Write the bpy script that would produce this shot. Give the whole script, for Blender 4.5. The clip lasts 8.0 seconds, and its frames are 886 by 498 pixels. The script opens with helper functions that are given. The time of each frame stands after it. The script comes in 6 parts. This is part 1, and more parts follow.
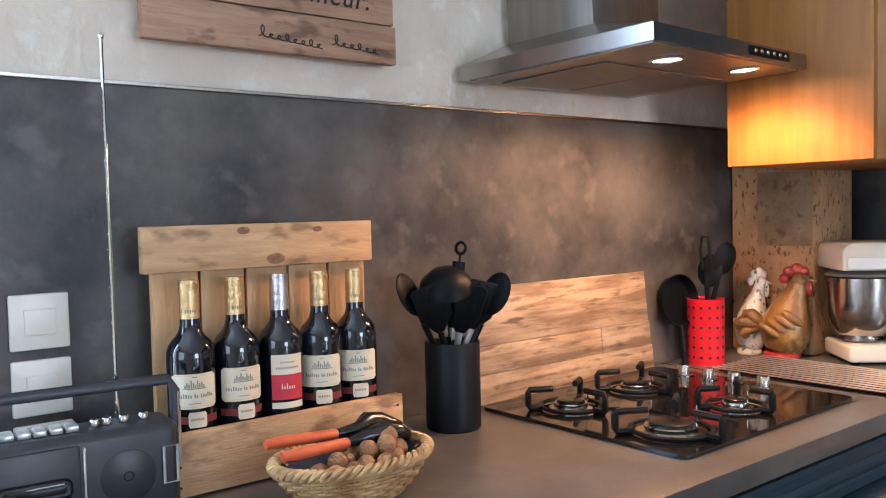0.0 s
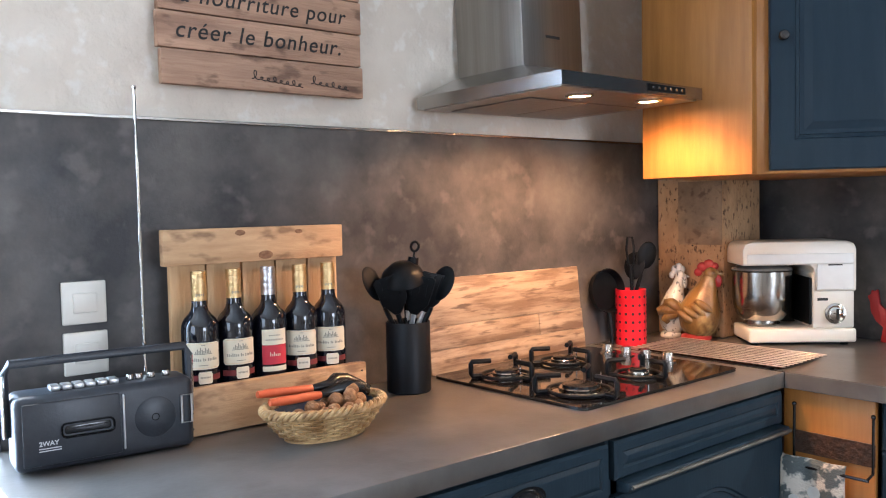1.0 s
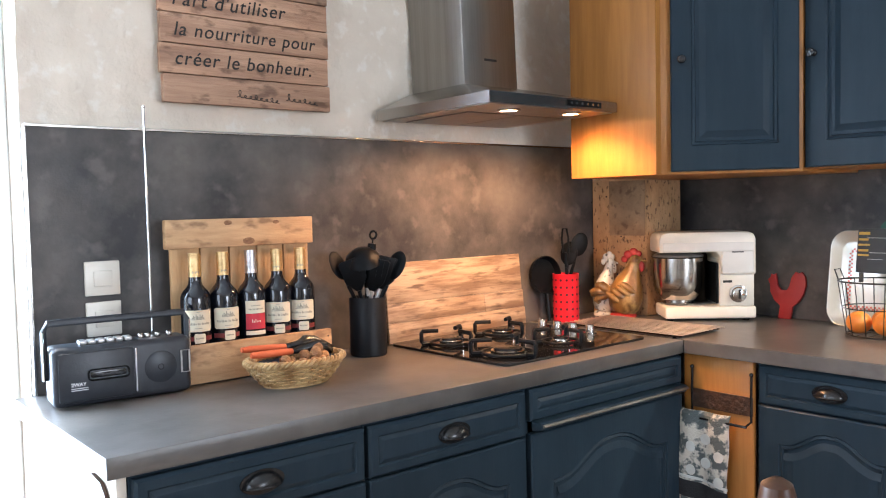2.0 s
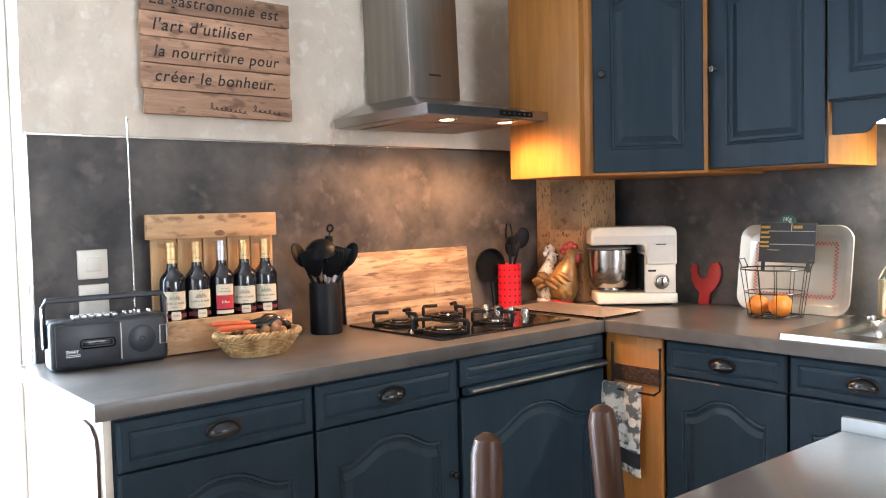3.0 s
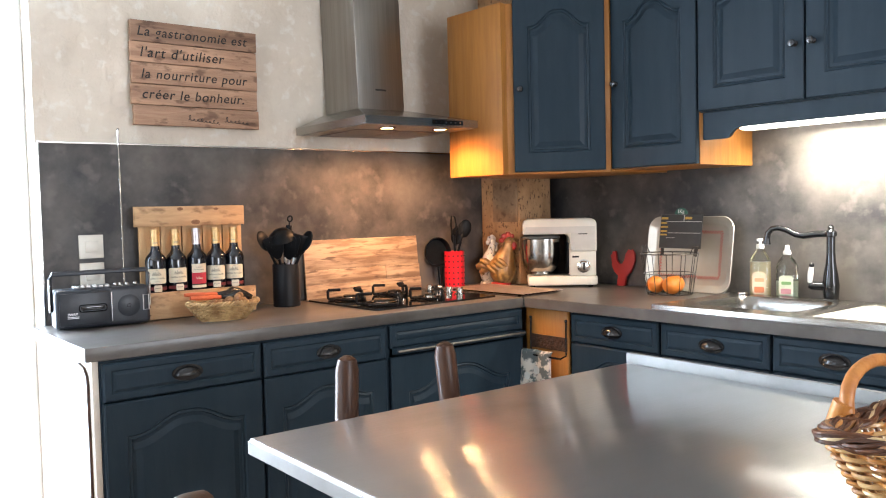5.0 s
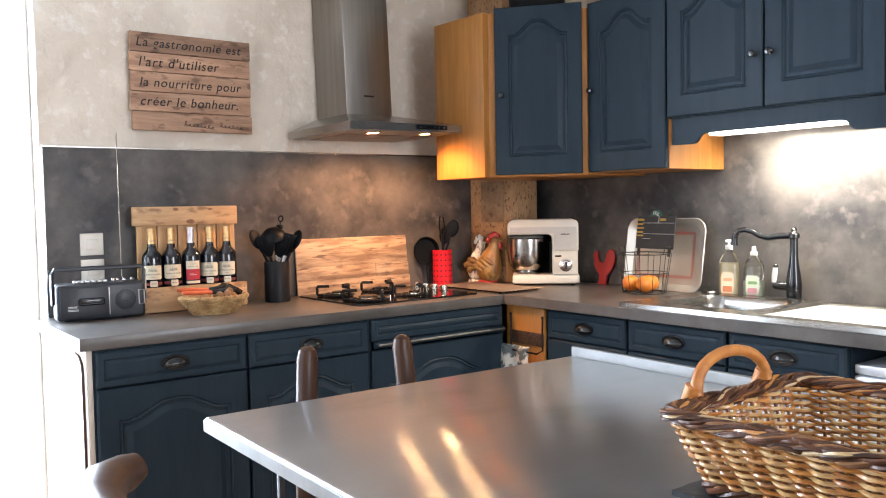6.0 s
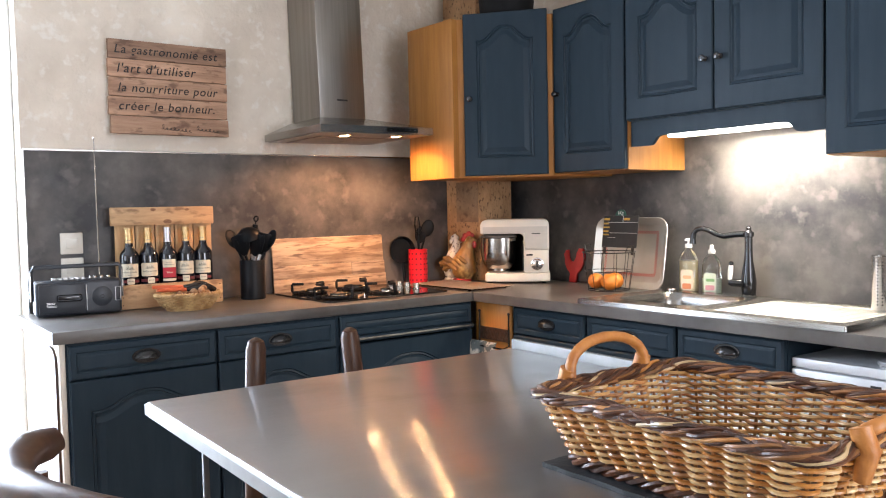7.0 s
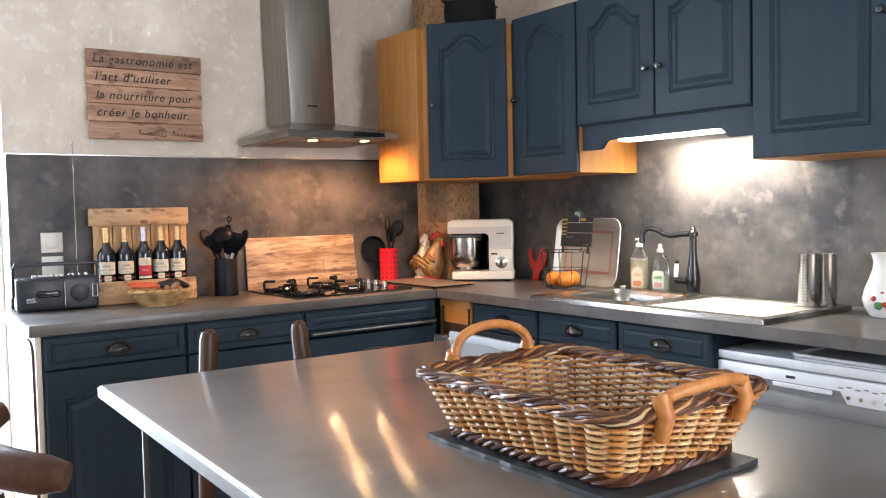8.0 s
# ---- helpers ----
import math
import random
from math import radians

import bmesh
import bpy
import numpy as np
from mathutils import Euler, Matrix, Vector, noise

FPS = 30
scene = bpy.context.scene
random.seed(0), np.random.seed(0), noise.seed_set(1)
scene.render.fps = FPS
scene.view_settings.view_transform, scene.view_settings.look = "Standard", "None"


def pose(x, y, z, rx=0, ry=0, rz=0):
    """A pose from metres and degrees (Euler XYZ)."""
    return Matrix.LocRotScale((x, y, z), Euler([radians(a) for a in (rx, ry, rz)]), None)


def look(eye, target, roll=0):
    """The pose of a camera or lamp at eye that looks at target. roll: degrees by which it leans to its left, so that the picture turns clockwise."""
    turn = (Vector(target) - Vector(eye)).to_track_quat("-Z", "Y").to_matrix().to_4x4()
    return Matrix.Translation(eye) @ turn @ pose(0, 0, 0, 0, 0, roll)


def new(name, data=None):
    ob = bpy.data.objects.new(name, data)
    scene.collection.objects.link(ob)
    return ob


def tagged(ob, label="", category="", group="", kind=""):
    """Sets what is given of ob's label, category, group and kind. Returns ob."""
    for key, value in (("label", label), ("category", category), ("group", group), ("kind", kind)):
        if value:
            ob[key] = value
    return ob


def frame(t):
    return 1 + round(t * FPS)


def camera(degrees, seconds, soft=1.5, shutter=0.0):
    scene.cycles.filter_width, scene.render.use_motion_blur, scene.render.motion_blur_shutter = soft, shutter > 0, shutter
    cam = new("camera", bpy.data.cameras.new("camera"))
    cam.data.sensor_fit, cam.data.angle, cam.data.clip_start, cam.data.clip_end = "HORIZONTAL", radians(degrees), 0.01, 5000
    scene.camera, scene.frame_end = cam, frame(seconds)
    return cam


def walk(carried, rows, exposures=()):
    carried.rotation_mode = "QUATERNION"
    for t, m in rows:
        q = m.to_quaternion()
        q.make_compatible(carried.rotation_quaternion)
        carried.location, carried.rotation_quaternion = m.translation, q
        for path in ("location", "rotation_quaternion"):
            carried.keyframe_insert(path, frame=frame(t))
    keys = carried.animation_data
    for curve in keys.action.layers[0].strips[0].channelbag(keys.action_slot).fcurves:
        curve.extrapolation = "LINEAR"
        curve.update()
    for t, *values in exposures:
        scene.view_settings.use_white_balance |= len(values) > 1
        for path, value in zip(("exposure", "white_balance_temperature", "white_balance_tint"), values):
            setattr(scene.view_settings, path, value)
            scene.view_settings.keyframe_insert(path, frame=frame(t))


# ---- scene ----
cam = camera(56.1, 8.0, soft=1.1)
PATH = [
    (0, (0.036, 0.019, 1.316), (1.285, 1.579, 1.224), -1.3),
    (0.5, (-0.072, -0.134, 1.325), (1.186, 1.418, 1.229), -1.2),
    (1, (-0.142, -0.326, 1.334), (1.125, 1.219, 1.235), -1.2),
    (1.5, (-0.224, -0.508, 1.317), (1.059, 1.024, 1.221), -1.2),
    (2.8, (-0.422, -1.006, 1.326), (0.865, 0.521, 1.217), -1.3),
    (3, (-0.427, -1.067, 1.303), (0.868, 0.455, 1.204), -1.3),
    (3.5, (-0.459, -1.225, 1.294), (0.834, 0.298, 1.196), -1.3),
    (4, (-0.496, -1.41, 1.274), (0.788, 0.12, 1.178), -1.3),
    (4.5, (-0.521, -1.544, 1.271), (0.752, -0.004, 1.173), -1.3),
    (5.8, (-0.497, -1.869, 1.279), (0.711, -0.278, 1.18), -1.2),
    (6, (-0.487, -1.903, 1.282), (0.717, -0.309, 1.18), -1.1),
    (6.5, (-0.451, -1.989, 1.28), (0.741, -0.386, 1.18), -1.2),
    (7, (-0.414, -2.096, 1.273), (0.769, -0.486, 1.175), -1.2),
    (7.5, (-0.39, -2.201, 1.27), (0.788, -0.589, 1.173), -1.2),
    (8, (-0.374, -2.34, 1.274), (0.801, -0.725, 1.176), -1.2),
]
walk(cam, [(t, look(eye, target, roll)) for t, eye, target, roll in PATH],
     [(0, -0.06, 5650, 11), (0.5, 0.0, 5700, 12), (1.5, 0.14, 5950, 13), (3.0, 0.24, 6400, 14), (4.5, 0.22, 6500, 13), (6, 0.1, 6500, 16), (8, 0.03, 6500, 17)])

# ---- light ----
world = bpy.data.worlds.new("daylight")
scene.world = world
world.use_nodes = True
_n = world.node_tree.nodes
_sky = _n.new("ShaderNodeTexSky")
_sky.sky_type, _sky.sun_disc = "NISHITA", False
_sky.sun_elevation, _sky.sun_rotation = radians(65), radians(-12)
world.node_tree.links.new(_sky.outputs[0], _n["Background"].inputs[0])
_n["Background"].inputs[1].default_value = 0.12
scene.view_settings.exposure = 0.0


def lamp(name, kind, energy, m, colour, **kw):
    data = bpy.data.lights.new(name, kind)
    data.energy, data.color = energy, colour
    for key, value in kw.items():
        if key == "size":
            data.size = value
        if key == "size_y":
            data.shape, data.size_y = "RECTANGLE", value
        if key == "radius":
            data.shadow_soft_size = value
        if key == "angle":
            data.angle = value
        if key == "cone":
            data.spot_size, data.spot_blend = radians(value), 0.45
        if key == "spread":
            data.spread = radians(value)
    ob = new(name, data)
    ob.matrix_world = m
    return ob


SUN_DIR = Vector((0.1, -0.45, -1.0))
lamp("sun", "SUN", 2.5, look((-0.5, 3, 5), Vector((-0.5, 3, 5)) + SUN_DIR), (1.0, 0.95, 0.86), angle=radians(0.5))
DOOR_LIGHT, WEST_LIGHT, SOUTH_LIGHT = 150.0, 28.0, 88.0
# daylight in the terrace door; the west and south lamps are added, unseen fill
lamp("daylight_terrace_door", "AREA", DOOR_LIGHT, look((-0.45, 1.72, 1.2), (-0.35, -1.0, 0.95)), (0.62, 0.81, 1.0), size=1.05, size_y=2.0)
lamp("west_fill_lamp", "AREA", WEST_LIGHT, look((-2.36, -0.1, 1.5), (1.0, -0.1, 1.1)), (0.76, 0.88, 1.0), size=1.6, size_y=1.3)
lamp("south_fill_lamp", "AREA", SOUTH_LIGHT, look((0.9, -4.36, 1.5), (0.9, 1.0, 1.1)), (0.86, 0.93, 1.0), size=1.6, size_y=1.3)
HOOD_WATT, TUBE_WATT = 21.0, 18.0
for _x in (1.337, 1.598):
    lamp("hood_spot_light", "SPOT", HOOD_WATT, look((_x, 0.968, 1.579), (_x + 0.02, 1.04, 0.9)), (1.0, 0.51, 0.24), radius=0.022, cone=152)
lamp("tube_light", "AREA", TUBE_WATT, look((2.33, -0.37, 1.53), (2.4, -0.37, 0.9)), (1.0, 0.95, 0.79), size=0.44, size_y=0.03, spread=168)


# ---- materials ----
def mat(name, c1, c2=None, scale=6.0, rough=0.5, metal=0.0, bump=0.0, bscale=60.0, stretch=(1, 1, 1), rvar=0.0,
        spec=0.5, coat=0.0, detail=6.0, speck=None, sscale=90.0, samount=0.6, contrast=(0.35, 0.65), per=0.0, aniso=0.0, sstretch=None, bdetail=6.0):
    m = bpy.data.materials.new(name)
    m.use_nodes = True
    nt, ns = m.node_tree, m.node_tree.nodes
    b = ns["Principled BSDF"]
    b.inputs["Roughness"].default_value, b.inputs["Metallic"].default_value = rough, metal
    b.inputs["Specular IOR Level"].default_value = spec
    b.inputs["Coat Weight"].default_value = coat
    b.inputs["Anisotropic"].default_value = aniso
    co = ns.new("ShaderNodeTexCoord")
    mp = ns.new("ShaderNodeMapping")
    mp.inputs["Scale"].default_value = stretch
    nt.links.new(co.outputs["Object"], mp.inputs["Vector"])
    vec = mp.outputs["Vector"]
    if per:
        oi = ns.new("ShaderNodeObjectInfo")
        ad = ns.new("ShaderNodeVectorMath")
        ad.operation = "ADD"
        sc = ns.new("ShaderNodeVectorMath")
        sc.operation = "SCALE"
        sc.inputs["Scale"].default_value = 17.0
        cb = ns.new("ShaderNodeCombineXYZ")
        for i in range(3):
            nt.links.new(oi.outputs["Random"], cb.inputs[i])
        nt.links.new(cb.outputs[0], sc.inputs[0])
        nt.links.new(vec, ad.inputs[0])
        nt.links.new(sc.outputs["Vector"], ad.inputs[1])
        vec = ad.outputs["Vector"]
    no = ns.new("ShaderNodeTexNoise")
    no.inputs["Scale"].default_value, no.inputs["Detail"].default_value, no.inputs["Roughness"].default_value = scale, detail, 0.6
    nt.links.new(vec, no.inputs["Vector"])
    ra = ns.new("ShaderNodeMapRange")
    ra.inputs["From Min"].default_value, ra.inputs["From Max"].default_value = contrast
    nt.links.new(no.outputs["Fac"], ra.inputs["Value"])
    mx = ns.new("ShaderNodeMix")
    mx.data_type = "RGBA"
    mx.inputs[6].default_value = (*c1, 1)
    mx.inputs[7].default_value = (*(c2 or [v * 0.85 for v in c1]), 1)
    nt.links.new(ra.outputs[0], mx.inputs[0])
    col = mx.outputs[2]
    if speck:
        n2 = ns.new("ShaderNodeTexNoise")
        n2.inputs["Scale"].default_value, n2.inputs["Detail"].default_value = sscale, 3.0
        mp2 = ns.new("ShaderNodeMapping")
        mp2.inputs["Scale"].default_value = [a / c for a, c in zip(sstretch or stretch, stretch)]
        nt.links.new(vec, mp2.inputs["Vector"])
        nt.links.new(mp2.outputs["Vector"], n2.inputs["Vector"])
        r2 = ns.new("ShaderNodeMapRange")
        r2.inputs["From Min"].default_value, r2.inputs["From Max"].default_value = 0.56, 0.68
        r2.inputs["To Max"].default_value = samount
        nt.links.new(n2.outputs["Fac"], r2.inputs["Value"])
        m2 = ns.new("ShaderNodeMix")
        m2.data_type = "RGBA"
        m2.inputs[7].default_value = (*speck, 1)
        nt.links.new(col, m2.inputs[6])
        nt.links.new(r2.outputs[0], m2.inputs[0])
        col = m2.outputs[2]
    if per:
        hs = ns.new("ShaderNodeHueSaturation")
        r3 = ns.new("ShaderNodeMapRange")
        r3.inputs["To Min"].default_value, r3.inputs["To Max"].default_value = 1 - per, 1 + per
        nt.links.new(oi.outputs["Random"], r3.inputs["Value"])
        nt.links.new(r3.outputs[0], hs.inputs["Value"])
        nt.links.new(col, hs.inputs["Color"])
        col = hs.outputs[0]
    nt.links.new(col, b.inputs["Base Color"])
    if rvar:
        r4 = ns.new("ShaderNodeMapRange")
        r4.inputs["From Min"].default_value, r4.inputs["From Max"].default_value = 0.3, 0.7
        r4.inputs["To Min"].default_value, r4.inputs["To Max"].default_value = max(0.02, rough - rvar), min(1, rough + rvar)
        n4 = ns.new("ShaderNodeTexNoise")
        n4.inputs["Scale"].default_value, n4.inputs["Detail"].default_value = scale * 2.3, 5.0
        nt.links.new(vec, n4.inputs["Vector"])
        nt.links.new(n4.outputs["Fac"], r4.inputs["Value"])
        nt.links.new(r4.outputs[0], b.inputs["Roughness"])
    if bump:
        n3 = ns.new("ShaderNodeTexNoise")
        n3.inputs["Scale"].default_value, n3.inputs["Detail"].default_value = bscale, bdetail
        nt.links.new(vec, n3.inputs["Vector"])
        bp = ns.new("ShaderNodeBump")
        bp.inputs["Strength"].default_value, bp.inputs["Distance"].default_value = bump, 0.01
        nt.links.new(n3.outputs["Fac"], bp.inputs["Height"])
        nt.links.new(bp.outputs[0], b.inputs["Normal"])
        nt.links.new(bp.outputs[0], b.inputs["Coat Normal"])
    return m


def glow(name, colour, strength):
    m = bpy.data.materials.new(name)
    m.use_nodes = True
    b = m.node_tree.nodes["Principled BSDF"]
    b.inputs["Base Color"].default_value = (*colour, 1)
    b.inputs["Emission Color"].default_value = (*colour, 1)
    b.inputs["Emission Strength"].default_value = strength
    return m


def glass(name, colour, rough=0.02, ior=1.45):
    m = bpy.data.materials.new(name)
    m.use_nodes = True
    b = m.node_tree.nodes["Principled BSDF"]
    b.inputs["Base Color"].default_value = (*colour, 1)
    b.inputs["Transmission Weight"].default_value = 1.0
    b.inputs["Roughness"].default_value, b.inputs["IOR"].default_value = rough, ior
    return m


PLASTER = mat("rough_white_plaster", (0.76, 0.68, 0.575), (0.63, 0.55, 0.455), 2.5, 0.9, bump=1.0, bscale=16, speck=(0.8, 0.77, 0.71), sscale=26, samount=0.5)
PANEL = mat("dark_concrete_laminate", (0.032, 0.031, 0.033), (0.128, 0.115, 0.104), 3.6, 0.42, bump=0.06, bscale=140, rvar=0.08, detail=9, speck=(0.16, 0.142, 0.127), sscale=15, samount=0.45, contrast=(0.36, 0.64), spec=0.28)
COUNTER = mat("grey_stone_laminate", (0.07, 0.064, 0.058), (0.128, 0.119, 0.109), 5.0, 0.3, bump=0.03, bscale=120, speck=(0.06, 0.047, 0.038), sscale=9, samount=0.5)
PAINT = mat("blue_grey_painted_wood", (0.018, 0.032, 0.045), (0.023, 0.0385, 0.0525), 4.0, 0.4, bump=0.05, bscale=26, stretch=(6, 6, 1), spec=0.13)
OAK = mat("honey_oak_wood", (0.42, 0.18, 0.038), (0.33, 0.13, 0.025), 4.0, 0.45, bump=0.1, bscale=40, stretch=(9, 9, 0.8), detail=8, rvar=0.08)
STEEL = mat("brushed_steel", (0.44, 0.42, 0.395), (0.38, 0.365, 0.345), 3.0, 0.27, 1.0)
SINKSTEEL = mat("satin_sink_steel", (0.31, 0.3, 0.28), (0.26, 0.25, 0.235), 8.0, 0.24, 1.0)
# paler, rougher copy of the sink steel: the drainer's glare is in its colour
GLARESTEEL = mat("glare_lightened_steel", (0.74, 0.72, 0.66), (0.64, 0.62, 0.57), 8.0, 0.42, 1.0, bump=0.1, bscale=300)
CHROME = mat("polished_chrome", (0.75, 0.74, 0.72), None, 8.0, 0.1, 1.0)
ZINC = mat("worn_zinc_sheet", (0.35, 0.35, 0.35), (0.335, 0.335, 0.335), 2.0, 0.43, 1.0, bump=0.065, bscale=60, stretch=(0.1, 8, 1), detail=3, bdetail=1.0, coat=0.9, speck=(0.23, 0.23, 0.228), sscale=2.6, samount=0.6, sstretch=(1.2, 1.6, 1))
ZINC.node_tree.nodes["Principled BSDF"].inputs["Coat Roughness"].default_value = 0.1
ZINC.node_tree.nodes["Principled BSDF"].inputs["Coat IOR"].default_value = 1.9
BLACKMETAL = mat("black_iron", (0.009, 0.009, 0.01), (0.014, 0.013, 0.013), 30, 0.24, 0.0, bump=0.03, bscale=200)
BLACKPLASTIC = mat("black_plastic", (0.003, 0.0035, 0.0045), (0.005, 0.006, 0.007), 30, 0.42, bump=0.04, bscale=260, spec=0.12)
FLOOR = mat("terracotta_floor", (0.3, 0.2, 0.14), (0.22, 0.14, 0.095), 5, 0.5, bump=0.1, bscale=30, per=0.18)
CEIL = mat("white_ceiling_paint", (0.74, 0.72, 0.68), (0.68, 0.66, 0.62), 3, 0.9, bump=0.1, bscale=30)
WHITEPAINT = mat("white_paint", (0.78, 0.78, 0.76), (0.7, 0.7, 0.68), 8, 0.5, bump=0.05, bscale=40)
DARK = mat("dark_void_board", (0.02, 0.02, 0.02), None, 8, 0.8)
DAY = glow("overcast_daylight", (0.93, 0.96, 1.0), 6.0)


# ---- builders ----
def bm_new():
    return bmesh.new()


def box(bm, x0, x1, y0, y1, z0, z1, bevel=0.0, seg=2):
    b = bmesh.new()
    bmesh.ops.create_cube(b, size=1.0)
    for v in b.verts:
        v.co = Vector((x0 + (v.co.x + 0.5) * (x1 - x0), y0 + (v.co.y + 0.5) * (y1 - y0), z0 + (v.co.z + 0.5) * (z1 - z0)))
    if bevel:
        bmesh.ops.bevel(b, geom=list(b.edges), offset=bevel, segments=seg, profile=0.5, affect="EDGES")
    merge(bm, b)
    return bm


def merge(bm, b, m=None):
    if m is not None:
        bmesh.ops.transform(b, matrix=m, verts=b.verts)
    me = bpy.data.meshes.new("tmp")
    b.to_mesh(me)
    b.free()
    bm.from_mesh(me)
    bpy.data.meshes.remove(me)


def cyl(bm, r0, r1, z0, z1, m=None, seg=24, bevel=0.0):
    b = bmesh.new()
    bmesh.ops.create_cone(b, cap_ends=True, segments=seg, radius1=r0, radius2=r1, depth=z1 - z0)
    bmesh.ops.translate(b, verts=b.verts, vec=(0, 0, (z0 + z1) / 2))
    if bevel:
        rim = [e for e in b.edges if abs(e.verts[0].co.z - e.verts[1].co.z) < 1e-6]
        bmesh.ops.bevel(b, geom=rim, offset=bevel, segments=2, profile=0.5, affect="EDGES")
    merge(bm, b, m)
    return bm


def ball(bm, r, m=None, u=16, v=10):
    b = bmesh.new()
    bmesh.ops.create_uvsphere(b, u_segments=u, v_segments=v, radius=r)
    merge(bm, b, m)
    return bm


def lathe(bm, prof, seg=28, m=None):
    """A turned form: prof is (radius, height) from the bottom up."""
    b = bmesh.new()
    rings = []
    for r, z in prof:
        rings.append([b.verts.new((r * math.cos(2 * math.pi * i / seg), r * math.sin(2 * math.pi * i / seg), z)) for i in range(seg)] if r > 1e-6 else [b.verts.new((0, 0, z))])
    for p, q in zip(rings, rings[1:]):
        for i in range(seg):
            j = (i + 1) % seg
            if len(p) > 1 and len(q) > 1:
                b.faces.new((p[i], p[j], q[j], q[i]))
            elif len(q) > 1:
                b.faces.new((p[0], q[j], q[i]))
            elif len(p) > 1:
                b.faces.new((p[i], p[j], q[0]))
    merge(bm, b, m)
    return bm


def sweep(bm, pts, r, seg=8, closed=False, flat=1.0):
    """A round bar along pts; r is one radius or one for each point."""
    pts = [Vector(p) for p in pts]
    n = len(pts)
    rs = r if isinstance(r, (list, tuple)) else [r] * n
    rings, side = [], None
    for i, p in enumerate(pts):
        a, c = (pts[i - 1], pts[(i + 1) % n]) if closed else (pts[max(0, i - 1)], pts[min(n - 1, i + 1)])
        t = (c - a).normalized()
        if side is None:
            side = t.orthogonal().normalized() if abs(t.z) > 0.95 else t.cross(Vector((0, 0, 1))).normalized()
        side = (side - t * side.dot(t)).normalized()
        up = t.cross(side)
        rings.append([bm.verts.new(p + (side * math.cos(2 * math.pi * k / seg) + up * math.sin(2 * math.pi * k / seg) * flat) * rs[i]) for k in range(seg)])
    for i in range(n if closed else n - 1):
        p, q = rings[i], rings[(i + 1) % n]
        for k in range(seg):
            bm.faces.new((p[k], p[(k + 1) % seg], q[(k + 1) % seg], q[k]))
    if not closed:
        bm.faces.new(rings[0][::-1])
        bm.faces.new(rings[-1])
    return bm


def prism(bm, outline, d0, d1, axis="y", bevel=0.0):
    """A flat outline of (a, b) thickened from d0 to d1 along an axis."""
    b = bmesh.new()
    put = {"y": lambda u, w, d: (u, d, w), "x": lambda u, w, d: (d, u, w), "z": lambda u, w, d: (u, w, d)}[axis]
    vs = [b.verts.new(put(u, w, d0)) for u, w in outline]
    f = b.faces.new(vs)
    ext = bmesh.ops.extrude_face_region(b, geom=[f])
    delta = Vector(put(0, 0, d1 - d0))
    bmesh.ops.translate(b, verts=[g for g in ext["geom"] if isinstance(g, bmesh.types.BMVert)], vec=delta)
    bmesh.ops.recalc_face_normals(b, faces=b.faces)
    if bevel:
        bmesh.ops.bevel(b, geom=list(b.edges), offset=bevel, segments=2, profile=0.5, affect="EDGES")
    merge(bm, b)
    return bm


def smoothed(me, angle=38):
    bm = bmesh.new()
    bm.from_mesh(me)
    for f in bm.faces:
        f.smooth = True
    for e in bm.edges:
        if len(e.link_faces) == 2:
            e.smooth = e.calc_face_angle(0) < radians(angle)
    bm.to_mesh(me)
    bm.free()


def mesh_of(name, bm, material, smooth=True):
    me = bpy.data.meshes.new(name)
    bmesh.ops.recalc_face_normals(bm, faces=bm.faces)
    bm.to_mesh(me)
    bm.free()
    if smooth:
        smoothed(me)
    me.materials.append(material)
    return me


def part(name, bm, material, parent, label="", m=None, smooth=True):
    ob = new(name, mesh_of(name, bm, material, smooth) if isinstance(bm, bmesh.types.BMesh) else bm)
    ob.parent = parent
    if m is not None:
        ob.matrix_local = m
    if label:
        tagged(ob, label)
    return ob


def thing(name, m, label, category, group="", kind=""):
    ob = new(name)
    ob.empty_display_size = 0.05
    ob.matrix_world = m
    return tagged(ob, label, category, group, kind)


def solid(name, bm, material, label, category, group="", kind="", m=None, smooth=True):
    ob = new(name, mesh_of(name, bm, material, smooth))
    if m is not None:
        ob.matrix_world = m
    return tagged(ob, label, category, group, kind)


def text(name, words, size, material, parent, m, shear=0.0, align="LEFT", depth=0.0004, offset=0.0, spacing=1.0):
    cu = bpy.data.curves.new(name, "FONT")
    cu.body, cu.size, cu.shear, cu.align_x, cu.extrude, cu.offset = words, size, shear, align, depth, offset
    cu.space_character = spacing
    cu.materials.append(material)
    ob = new(name, cu)
    ob.parent = parent
    ob.matrix_local = m
    return ob


# ---- the room ----
NORTH, EAST, COUNTER_TOP = 1.345, 2.466, 0.906
b = bm_new()
box(b, -2.4, 2.62, -4.4, 1.75, -0.12, -0.012)
floor = solid("floor", b, FLOOR, "plain terracotta kitchen floor", "floor", kind="structure")
b = bm_new()
box(b, -2.4, 2.62, -4.4, 1.75, 2.62, 2.75)
solid("ceiling", b, CEIL, "plain white painted ceiling", "ceiling", kind="structure")


